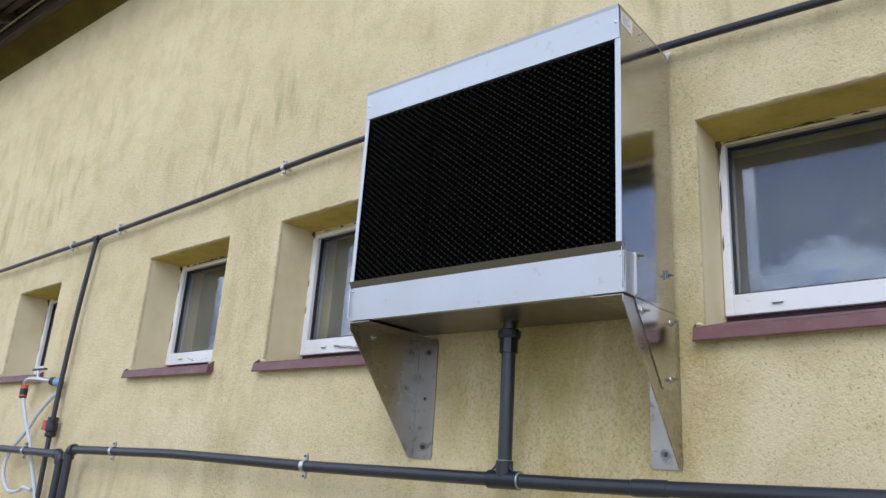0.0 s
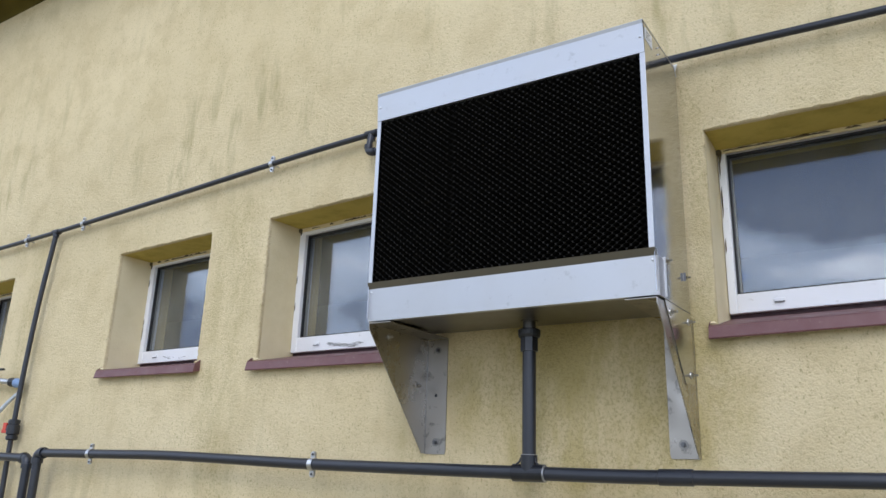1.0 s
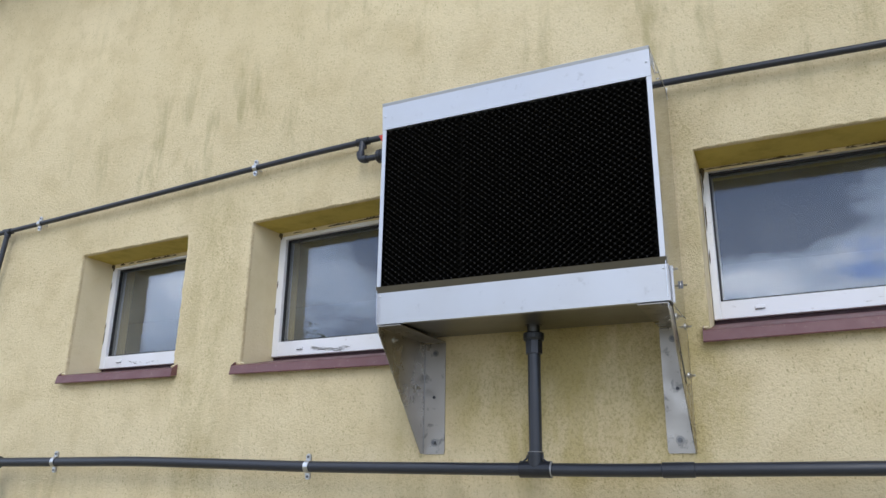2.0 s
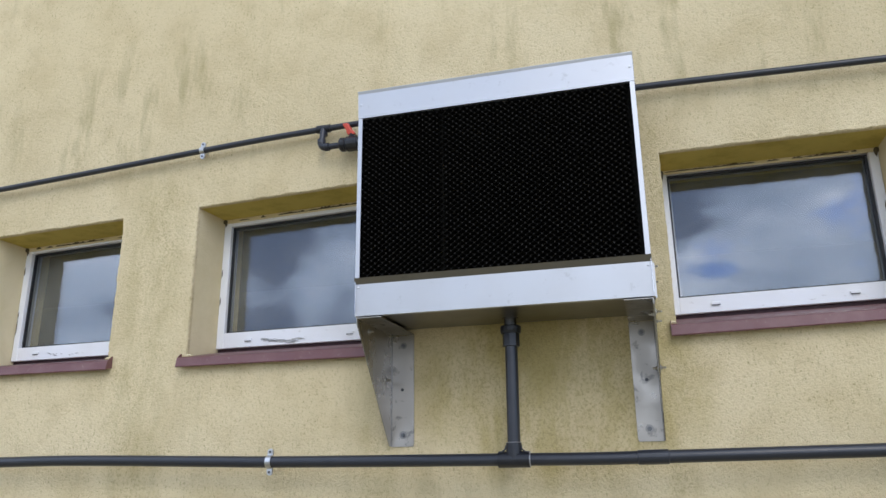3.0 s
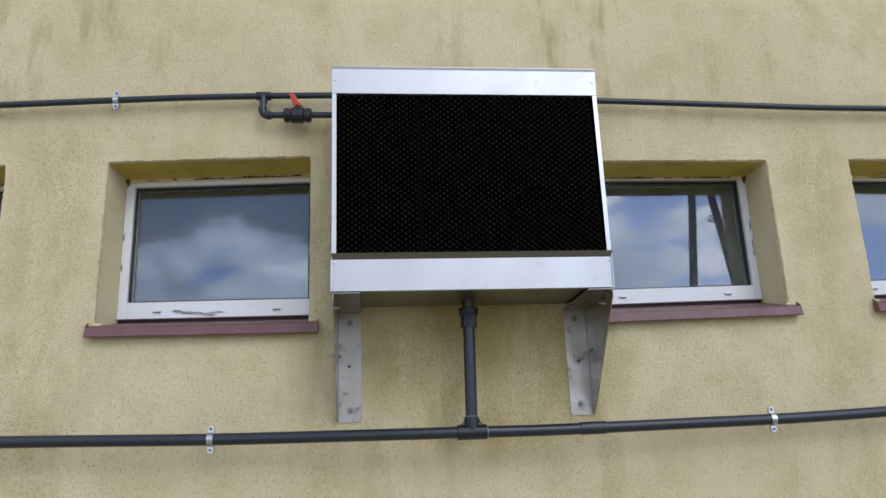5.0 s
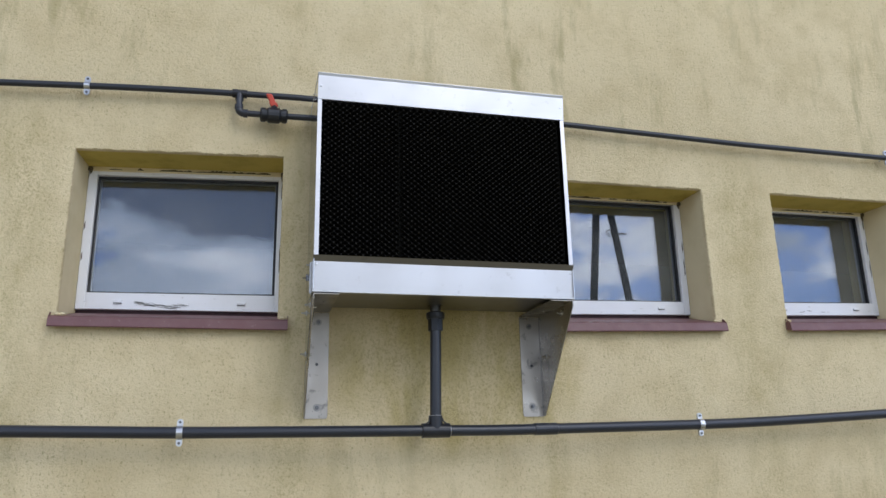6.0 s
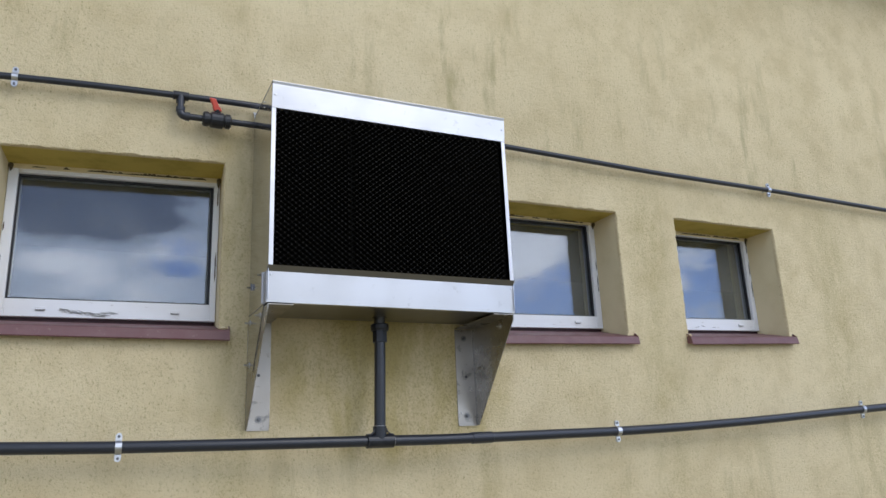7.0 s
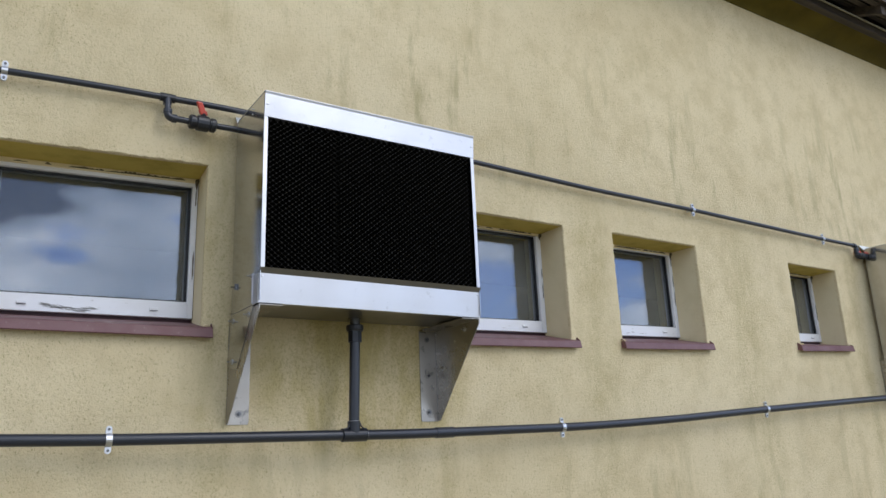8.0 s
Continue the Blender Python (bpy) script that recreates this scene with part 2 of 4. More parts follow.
def grass():
    m = material("grass_ground", (0.07, 0.09, 0.03), 0.95)
    v = space(m)
    col = blend(m, ramp(m, noise_at(m, v, 0.6, 6, 0.6), 0.35, 0.7), (0.29, 0.26, 0.16), (0.42, 0.37, 0.26))
    col = blend(m, ramp(m, noise_at(m, v, 30, 4, 0.6), 0.45, 0.75, 0, 0.5), col, (0.13, 0.135, 0.05))
    link(m, col, shader(m).inputs["Base Color"])
    relief(m, noise_at(m, v, 40, 4), 0.8, 0.03)
    return m


STUCCO, REVEAL, HEAD_SHADE, EAVE_SHADE = stucco(), reveal_paint(), shaded_soffit(), shaded_cove_render()
STEEL, SHINY, SCUFFED = steel("stainless_steel", 0.40, 0.55), steel("polished_steel", 0.11, 0.53), scuffed_steel()
BOLT = steel("bolt_steel", 0.30, 0.13)
PLATE = steel("bracket_plate", 0.24, 0.44, 0.05)
# Darker copy of the steel; holds the dark reflection under the trough.
DARK_STEEL = steel("dark_steel", 0.30, 0.22, 0.06)
ZINC = steel("zinc_clamp", 0.26, 0.60)
PVC = plastic("dark_grey_pvc", (0.021, 0.023, 0.030), 0.30, 0.05)
FITTING = plastic("charcoal_fitting", (0.009, 0.010, 0.014), 0.33)
RED = plastic("red_plastic", (0.62, 0.075, 0.045), 0.4, 0.03)
BLUE = plastic("blue_plastic", (0.20, 0.30, 0.48), 0.45, 0.03)
BLACK = plastic("black_rubber", (0.012, 0.012, 0.013), 0.5, 0.03)
HOSE = plastic("milky_hose", (0.50, 0.54, 0.58), 0.35, 0.05)
PALE_WOOD = plastic("grey_batten", (0.16, 0.14, 0.085), 0.85, 0.2)
WHITE, MAROON, GLASS, WOOD = frame_paint(), sill_paint(), glass(), wood()
PAD = material("black_pad_paper", (0.013, 0.0123, 0.0105), 0.9, 0, 0.1)
NODE = material("pad_glue", (0.021, 0.019, 0.0155), 0.8, 0, 0.2)
JOINT_SHADE = plastic("shadow_joint", (0.035, 0.012, 0.014), 0.7, 0.02)
SCRAP = plastic("grey_film_scrap", (0.36, 0.35, 0.335), 0.6, 0.1)
FOAM = plastic("dirty_sealant", (0.10, 0.075, 0.035), 0.9, 0.2)
SPACER = material("grey_spacer", (0.35, 0.35, 0.35), 0.4, 0.6)
PAPER = plastic("white_paper", (0.72, 0.72, 0.70), 0.6, 0.05)
INK = material("grey_ink", (0.10, 0.10, 0.11), 0.7)
# Near-black: the darkness of the unlit room is put into this colour.
INSIDE = plastic("dark_inside_paint", (0.022, 0.023, 0.026), 0.9, 0.02)
ROOFING = plastic("brown_roof_tile", (0.075, 0.05, 0.035), 0.8, 0.1)
BARK = plastic("bark", (0.09, 0.07, 0.05), 0.9, 0.1)
LEAF = plastic("leaf", (0.045, 0.085, 0.025), 0.6, 0.1)
GREASE = plastic("tarred_pole", (0.010, 0.011, 0.015), 0.7, 0.05)
GRASS = grass()


# ---- building blocks ----
def part(name, bm, mat, parent=None, label=""):
    me = bpy.data.meshes.new(name)
    bm.to_mesh(me)
    bm.free()
    me.materials.append(mat)
    ob = new(name, me)
    if parent is not None:
        ob.parent = parent
    if label:
        ob["label"] = label
    return ob


def thing(name, label, category, group="", kind=""):
    return tagged(new(name), label, category, group, kind)


def box(bm, x0, x1, y0, y1, z0, z1, bevel=0.0):
    b = bmesh.new()
    bmesh.ops.create_cube(b, size=1)
    for v in b.verts:
        v.co = Vector(((x0 + x1) / 2 + v.co.x * (x1 - x0), (y0 + y1) / 2 + v.co.y * (y1 - y0), (z0 + z1) / 2 + v.co.z * (z1 - z0)))
    if bevel:
        bmesh.ops.bevel(b, geom=b.edges[:], offset=bevel, segments=2, affect="EDGES", profile=0.5)
    join(bm, b)
    return bm


def join(bm, b):
    made = {v: bm.verts.new(v.co) for v in b.verts}
    for f in b.faces:
        n = bm.faces.new([made[v] for v in f.verts])
        n.smooth = f.smooth
    b.free()


def rod(bm, a, b, r, seg=20, r2=None):
    tube(bm, [a, b], [r, r if r2 is None else r2], seg)
    return bm


def tube(bm, points, radii, seg=14, closed=True):
    """A round tube through the points."""
    pts = [Vector(p) for p in points]
    if not isinstance(radii, (list, tuple)):
        radii = [radii] * len(pts)
    rings, side = [], None
    for i, p in enumerate(pts):
        d = (pts[min(i + 1, len(pts) - 1)] - pts[max(i - 1, 0)]).normalized()
        if side is None:
            side = d.orthogonal().normalized()
        side = (side - d * side.dot(d)).normalized()
        up = d.cross(side)
        rings.append([bm.verts.new(p + radii[i] * (math.cos(2 * math.pi * k / seg) * side + math.sin(2 * math.pi * k / seg) * up)) for k in range(seg)])
    for a, b in zip(rings, rings[1:]):
        for k in range(seg):
            f = bm.faces.new((a[k], a[(k + 1) % seg], b[(k + 1) % seg], b[k]))
            f.smooth = True
    if closed:
        for ring in (rings[0][::-1], rings[-1]):
            bm.faces.new([bm.verts.new(v.co) for v in ring])
    return bm


def lathe(bm, a, d, profile, seg=22):
    """Rings of (distance along d from a, radius), with hard steps where two share a distance."""
    d = Vector(d).normalized()
    a = Vector(a)
    s = d.orthogonal().normalized()
    u = d.cross(s)
    rings = [[bm.verts.new(a + d * h + r * (math.cos(2 * math.pi * k / seg) * s + math.sin(2 * math.pi * k / seg) * u)) for k in range(seg)] for h, r in profile]
    for p, q in zip(rings, rings[1:]):
        for k in range(seg):
            f = bm.faces.new((p[k], p[(k + 1) % seg], q[(k + 1) % seg], q[k]))
            f.smooth = False
    bm.faces.new(rings[0][::-1])
    bm.faces.new(rings[-1])
    return bm


def plate(bm, outline, axis, at, thick):
    """A sheet cut to an outline; axis x: outline in (y, z); y: (x, z); z: (x, y)."""
    def put(p, h):
        return {"x": (h, p[0], p[1]), "y": (p[0], h, p[1]), "z": (p[0], p[1], h)}[axis]
    front = [bm.verts.new(put(p, at)) for p in outline]
    rear = [bm.verts.new(put(p, at + thick)) for p in outline]
    bm.faces.new(front)
    bm.faces.new(rear[::-1])
    n = len(outline)
    for i in range(n):
        bm.faces.new((front[i], rear[i], rear[(i + 1) % n], front[(i + 1) % n]))
    bmesh.ops.recalc_face_normals(bm, faces=bm.faces[:])
    return bm


def folded(bm, profile, x0, x1, thick=0.0015):
    """A folded sheet: a profile in (y, z) drawn out along x, with thickness."""
    n = len(profile)
    off = []
    for i, (y, z) in enumerate(profile):
        a, b = profile[max(i - 1, 0)], profile[min(i + 1, n - 1)]
        d = Vector((b[0] - a[0], b[1] - a[1])).normalized()
        off.append((y - d.y * thick, z + d.x * thick))
    loops = [[bm.verts.new((x, y, z)) for y, z in list(profile) + off[::-1]] for x in (x0, x1)]
    m = 2 * n
    for i in range(m):
        bm.faces.new((loops[0][i], loops[0][(i + 1) % m], loops[1][(i + 1) % m], loops[1][i]))
    for i in range(n - 1):
        for lp in loops:
            bm.faces.new((lp[i], lp[i + 1], lp[m - 2 - i], lp[m - 1 - i]))
    bmesh.ops.recalc_face_normals(bm, faces=bm.faces[:])
    return bm


def bolt(parent, place, normal, r=0.007, name="bolt", length=0.012):
    """Hexagon head on a washer."""
    bm = bmesh.new()
    lathe(bm, place, normal, [(-0.001, r * 1.75), (0.0018, r * 1.75), (0.0018, r * 1.1)], 16)
    washer = len(bm.faces)
    lathe(bm, place, normal, [(0.0018, r), (0.0075, r), (0.0075, r * 0.55), (length, r * 0.55)], 6)
    bm.faces.ensure_lookup_table()
    for f in bm.faces[washer:]:
        f.material_index = 1
    dark = name == "anchor_bolt"
    head = part(name, bm, DARK_STEEL if dark else ZINC, parent)
    head.data.materials.append(BOLT if dark else PLATE)
    return head


# ---- the wall with its openings ----
WALL_Y, BACK_Y, WALL_TOP = 2.03, 2.38, 5.02
FACE_Y = 2.225
# opening: left, right, mean top, rise of the head and of the foot from left to right;
# sill: underside, overhang left and right; frame: underside, shift of its two sides from the opening,
# height of the bottom rail, width of the two stiles, drop of the glass below the head
Opening = collections.namedtuple("Opening", "x0 x1 top rise tilt sill out0 out1 foot in0 in1 rail side0 side1 head")
WINDOWS = [
    Opening(-5.435, -4.850, 2.614, 0.02, 0.000, 1.985, 0.012, 0.030, 2.068, 0.004, 0.002, 0.066, 0.036, 0.036, 0.030),
    Opening(-3.815, -3.096, 2.656, 0.024, 0.000, 1.971, 0.010, 0.029, 2.075, 0.004, 0.004, 0.066, 0.036, 0.036, 0.030),
    Opening(-2.704, -1.900, 2.694, 0.028, 0.000, 1.966, 0.022, 0.038, 2.076, 0.013, 0.014, 0.071, 0.038, 0.026, 0.036),
    Opening(-0.722, 0.074, 2.689, 0.002, 0.016, 1.989, 0.020, 0.034, 2.105, -0.003, 0.000, 0.066, 0.029, 0.036, 0.016),
    Opening(0.460, 1.189, 2.695, 0.000, 0.020, 2.014, 0.015, 0.020, 2.126, -0.002, -0.006, 0.066, 0.032, 0.034, 0.024),
    Opening(2.169, 2.750, 2.678, -0.004, 0.018, 2.059, 0.045, 0.010, 2.160, 0.000, 0.006, 0.062, 0.030, 0.024, 0.014),
]


def skew(bm, o):
    """Lets the head and the foot of an opening rise a little from left to right, as they were built."""
    for v in bm.verts:
        if o.x0 - 0.06 < v.co.x < o.x1 + 0.06 and o.sill - 0.02 < v.co.z < o.top + 0.02:
            up = min(1.0, max(0.0, (v.co.z - o.sill) / (o.top - o.sill)))
            v.co.z += (o.tilt + (o.rise - o.tilt) * up) * ((v.co.x - o.x0) / (o.x1 - o.x0) - 0.5)
    return bm


WALL_X0, WALL_X1 = -16.0, 15.0


def wall_front():
    bm = bmesh.new()
    rnd = random.Random(4)

    def quad(x0, x1, z0, z1, y=WALL_Y):
        bm.faces.new([bm.verts.new(p) for p in ((x0, y, z0), (x1, y, z0), (x1, y, z1), (x0, y, z1))])

    rim = 0.04
    x = WALL_X0
    for o in WINDOWS:
        x0, x1, top = o.x0, o.x1, o.top
        bottom = o.sill + 0.030
        quad(x, x0 - rim, 0, WALL_TOP)
        quad(x0 - rim, x1 + rim, 0, bottom - rim)
        quad(x0 - rim, x1 + rim, top + rim, WALL_TOP)
        x = x1 + rim
        # loops round the opening: rim, ragged edge, rounded edge, back
        loops = [[], [], [], []]
        n = 44
        corners = [(x0, bottom), (x1, bottom), (x1, top), (x0, top)]
        cx, cz = (x0 + x1) / 2, (bottom + top) / 2
        for c in range(4):
            a, b = corners[c], corners[(c + 1) % 4]
            for k in range(n):
                s = k / n
                px, pz = a[0] + (b[0] - a[0]) * s, a[1] + (b[1] - a[1]) * s
                jag = rnd.uniform(-0.0028, 0.0028) + 0.003 * noise.noise((px * 14, pz * 14, 3.0))
                ex, ez = (0, 1) if c in (0, 2) else (1, 0)
                out = -1 if c in (0, 3) else 1
                corner = k == 0
                ox = (px + rim * (1 if px > cx else -1)) if (ex or corner) else px
                oz = (pz + rim * (1 if pz > cz else -1)) if (ez or corner) else pz
                if not corner:
                    # the rim corners take the whole width
                    if ez:
                        ox = x0 - rim + (x1 - x0 + 2 * rim) * (px - x0) / (x1 - x0)
                    else:
                        oz = bottom - rim + (top - bottom + 2 * rim) * (pz - bottom) / (top - bottom)
                loops[0].append(bm.verts.new((ox, WALL_Y, oz)))
                j = 0.004 + jag
                loops[1].append(bm.verts.new((px + ex * out * j, WALL_Y, pz + ez * out * j)))
                loops[2].append(bm.verts.new((px + ex * out * jag * 0.6, WALL_Y + 0.006 + jag * 0.5, pz + ez * out * jag * 0.6)))
                loops[3].append(bm.verts.new((px, WALL_Y + 0.02, pz)))
        m = 4 * n
        for p, q in zip(loops, loops[1:]):
            for i in range(m):
                bm.faces.new((p[i], p[(i + 1) % m], q[(i + 1) % m], q[i]))
    quad(x, WALL_X1, 0, WALL_TOP)
    for o in WINDOWS:
        skew(bm, o)
    return bm


def reveal(o, head):
    """The inner faces of one opening, through the wall: the head, or the other three."""
    bm = bmesh.new()
    bottom, splay = o.sill + 0.030, (BACK_Y - WALL_Y - 0.02) / (FACE_Y - WALL_Y - 0.02)
    near = [bm.verts.new((p, WALL_Y + 0.02, q)) for p, q in ((o.x0, bottom), (o.x1, bottom), (o.x1, o.top), (o.x0, o.top))]
    far = [bm.verts.new((p, BACK_Y, q)) for p, q in ((o.x0 + o.in0 * splay, bottom), (o.x1 + o.in1 * splay, bottom), (o.x1 + o.in1 * splay, o.top), (o.x0 + o.in0 * splay, o.top))]
    for i in ((2,) if head else (0, 1, 3)):
        bm.faces.new((near[i], near[(i + 1) % 4], far[(i + 1) % 4], far[i]))
    return skew(bm, o)


def wall_rear():
    bm = bmesh.new()

    def quad(x0, x1, z0, z1):
        bm.faces.new([bm.verts.new(p) for p in ((x0, BACK_Y, z0), (x0, BACK_Y, z1), (x1, BACK_Y, z1), (x1, BACK_Y, z0))])
    x = WALL_X0
    for o in WINDOWS:
        x0, x1 = o.x0 + min(0, o.in0 * 2), o.x1 + max(0, o.in1 * 2)
        quad(x, x0, 0, WALL_TOP)
        quad(x0, x1, 0, o.sill + 0.030)
        quad(x0, x1, o.top + 0.02, WALL_TOP)
        x = x1
    quad(x, WALL_X1, 0, WALL_TOP)
    return bm


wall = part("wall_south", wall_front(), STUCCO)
tagged(wall, "pale yellow rough stucco wall with algae streaks", "wall", kind="structure")
part("inner_face", wall_rear(), INSIDE, wall, "inner face, near-black for the dark room")
for o in WINDOWS:
    part("reveal", reveal(o, False), REVEAL, wall, "smooth yellow window reveal")
    part("soffit", reveal(o, True), HEAD_SHADE, wall, "window soffit, its shade put into a darker ochre")

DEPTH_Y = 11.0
# Unseen room added behind the panes, coloured near-black to stay dark.
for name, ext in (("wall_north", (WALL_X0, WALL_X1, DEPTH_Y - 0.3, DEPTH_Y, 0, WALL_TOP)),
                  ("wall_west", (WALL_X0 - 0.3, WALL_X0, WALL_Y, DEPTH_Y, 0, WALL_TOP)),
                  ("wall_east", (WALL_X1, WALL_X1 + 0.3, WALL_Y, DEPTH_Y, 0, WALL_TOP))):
    tagged(part(name, box(bmesh.new(), *ext), INSIDE), "plain near-black wall closing the unseen room", "wall", kind="structure")
tagged(part("ceiling", box(bmesh.new(), WALL_X0, WALL_X1, BACK_Y, DEPTH_Y - 0.3, 4.6, 4.7), INSIDE), "plain near-black ceiling closing the unseen room", "ceiling", kind="structure")
tagged(part("floor", box(bmesh.new(), WALL_X0, WALL_X1, BACK_Y, DEPTH_Y - 0.3, -0.1, 0.03), INSIDE), "plain near-black floor of the unseen room", "floor", kind="structure")


def ground():
    bm = bmesh.new()
    bmesh.ops.create_grid(bm, x_segments=60, y_segments=60, size=1)
    for v in bm.verts:
        far = max(abs(v.co.x), abs(v.co.y))
        v.co.x, v.co.y = v.co.x * (8 + 1200 * far ** 4), v.co.y * (8 + 1200 * far ** 4)
        inside = WALL_Y - 0.5 < v.co.y < DEPTH_Y + 0.5 and abs(v.co.x) < 17
        v.co.z = -0.02 if inside else 0.06 * noise.noise((v.co.x * 0.3, v.co.y * 0.3, 0))
    return bm


tagged(part("ground", ground(), GRASS), "pale bare earth and thin grass ground", "ground", kind="structure")

# ---- roof with its open eaves ----
SLOPE, EAVE_Y = 0.50, 1.52
roof = thing("roof", "dark brown tiled roof with open timber eaves", "roof", kind="structure")


def roof_z(y):
    return WALL_TOP + (y - WALL_Y) * SLOPE


bm = bmesh.new()
plate(bm, [(EAVE_Y, roof_z(EAVE_Y) + 0.06), (6.6, roof_z(6.6) + 0.06), (6.6, roof_z(6.6) + 0.10), (EAVE_Y, roof_z(EAVE_Y) + 0.10)], "x", WALL_X0 - 0.4, WALL_X1 - WALL_X0 + 0.8)
plate(bm, [(6.6, roof_z(6.6) + 0.06), (DEPTH_Y + 0.5, roof_z(2.2)), (DEPTH_Y + 0.5, roof_z(2.2) + 0.04), (6.6, roof_z(6.6) + 0.10)], "x", WALL_X0 - 0.4, WALL_X1 - WALL_X0 + 0.8)
part("sheathing", bm, ROOFING, roof)
x = WALL_X0 - 0.3
while x < WALL_X1 + 0.3:
    bm = bmesh.new()
    plate(bm, [(EAVE_Y + 0.04, roof_z(EAVE_Y + 0.04) - 0.045), (2.6, roof_z(2.6) - 0.045), (2.6, roof_z(2.6) + 0.03), (EAVE_Y + 0.04, roof_z(EAVE_Y + 0.04) + 0.03)], "x", x, 0.06)
    part("rafter", bm, WOOD, roof, "weathered rafter")
    x += 0.85
for y in (1.58, 1.68, 1.78, 1.98):
    part("batten", box(bmesh.new(), WALL_X0 - 0.4, WALL_X1 + 0.4, y - 0.022, y + 0.022, roof_z(y) + 0.03, roof_z(y) + 0.06), WOOD, roof)

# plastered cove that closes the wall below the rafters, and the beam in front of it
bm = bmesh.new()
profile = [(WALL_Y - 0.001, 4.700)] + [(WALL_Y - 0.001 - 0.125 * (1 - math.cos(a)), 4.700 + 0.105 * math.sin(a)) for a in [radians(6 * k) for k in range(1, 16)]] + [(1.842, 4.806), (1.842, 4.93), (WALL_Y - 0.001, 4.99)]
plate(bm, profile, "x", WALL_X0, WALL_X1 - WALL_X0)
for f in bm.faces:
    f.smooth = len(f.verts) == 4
# The shade under the eaves is put into the cove's dark colour.
tagged(part("cornice", bm, EAVE_SHADE), "ochre plaster cove with the eaves' shade put into its colour", "cornice", kind="structure")
part("wall_plate", box(bmesh.new(), WALL_X0 - 0.3, WALL_X1 + 0.3, 1.785, 1.8405, 4.772, 4.87, 0.006), WOOD, roof, "dark timber beam along the eaves")
part("gutter_board", box(bmesh.new(), WALL_X0 - 0.3, WALL_X1 + 0.3, 1.700, 1.712, 4.755, 4.765, 0.002), PALE_WOOD, roof, "paler split batten")

# ---- windows ----
SCRAPS = (4, 10, 60, 0, 4, 2)   # torn film left on each bottom rail


def window(number, o):
    w = thing("window_%d" % number, "white plastic window with double glazing and maroon metal sill", "window", "windows in the yellow wall", "structure")
    top, sill, foot = o.top, o.sill, o.foot
    x0, x1 = o.x0 + o.in0, o.x1 + o.in1
    g0, g1, b0, b1 = x0 + o.side0, x1 - o.side1, foot + o.rail, top - o.head
    edge = min(0.012, o.head * 0.5)
    y0, y1 = FACE_Y, FACE_Y + 0.075
    bm = bmesh.new()
    # four mitred members with a step towards the glass
    for axis, a, b in (("left", x0 + 0.002, g0), ("right", g1, x1 - 0.002)):
        box(bm, a, b, y0, y1, foot + 0.0005, top - edge, 0.003)
    box(bm, g0 - 0.001, g1 + 0.001, y0 + 0.001, y1, foot + 0.001, b0, 0.003)
    box(bm, g0 - 0.001, g1 + 0.001, y0 + 0.001, y1, b1, top - edge, 0.0025)
    fr = part("window_frame", skew(bm, o), WHITE, w, "white plastic frame with scuffed bottom rail")
    bm = bmesh.new()
    t = 0.006
    for e in ((g0, g0 + t, b0, b1), (g1 - t, g1, b0, b1), (g0, g1, b0, b0 + t), (g0, g1, b1 - t, b1)):
        box(bm, e[0] - 0.004, e[1] + 0.001, y0 + 0.020, y0 + 0.034, e[2] - 0.002, e[3] + 0.002)
    part("gasket", skew(bm, o), BLACK, fr, "black rubber glazing gasket")
    bm = bmesh.new()
    for e in ((g0, g0 + 0.012, b0, b1), (g1 - 0.012, g1, b0, b1), (g0, g1, b0, b0 + 0.012), (g0, g1, b1 - 0.012, b1)):
        box(bm, e[0], e[1], y0 + 0.0385, y0 + 0.0475, e[2], e[3])
    part("spacer", skew(bm, o), SPACER, w, "grey spacer bar")
    for y in (y0 + 0.034, y0 + 0.048):
        p = part("pane", skew(box(bmesh.new(), g0, g1, y, y + 0.004, b0, b1), o), GLASS, w, "clear glass pane")
        p.visible_shadow = False
    wide = x1 - x0
    for f in (0.20, 0.80):
        cx = x0 + wide * f
        bm = bmesh.new()
        box(bm, cx - 0.017, cx + 0.017, y0 - 0.005, y0 + 0.002, foot + 0.028, foot + 0.040, 0.002)
        part("drain_cap", skew(bm, o), WHITE, fr, "white drain slot cover")
        part("slot", skew(box(bmesh.new(), cx - 0.015, cx + 0.015, y0 - 0.006, y0 - 0.002, foot + 0.026, foot + 0.0285), o), INK, fr)
    # scraps of torn film on the bottom rail
    rnd = random.Random(number * 7)
    bm = bmesh.new()
    # most lie on a shallow arc that dips and then runs level
    for k in range(SCRAPS[number - 1]):
        s = rnd.uniform(0, 1) ** 1.2
        cx = x0 + wide * (0.29 + 0.24 * s)
        cz = foot + 0.034 - 0.016 * min(1.0, s * 3.2) + 0.004 * math.sin(cx * 60) + rnd.uniform(-0.006, 0.006)
        ln, hh = rnd.uniform(0.012, 0.040), rnd.uniform(0.0007, 0.0020)
        tilt = rnd.uniform(-0.22, 0.10) * (1.2 - s)
        plate(bm, [(cx - ln / 2, cz - tilt * ln), (cx, cz - hh), (cx + ln / 2, cz + tilt * ln), (cx + ln * 0.1, cz + hh)], "y", y0 - 0.0006, 0.0016)
    if SCRAPS[number - 1]:
        part("film_scrap", skew(bm, o), SCRAP, fr, "grey scraps of torn film")
    else:
        bm.free()
    # crumbled sealant along the top and the jambs
    bm = bmesh.new()
    for k in range(20):
        cx = rnd.uniform(x0 + 0.06, x1 - 0.06)
        ln, hh = rnd.uniform(0.02, 0.08), rnd.uniform(0.004, 0.012)
        cz = top - edge - 0.0005
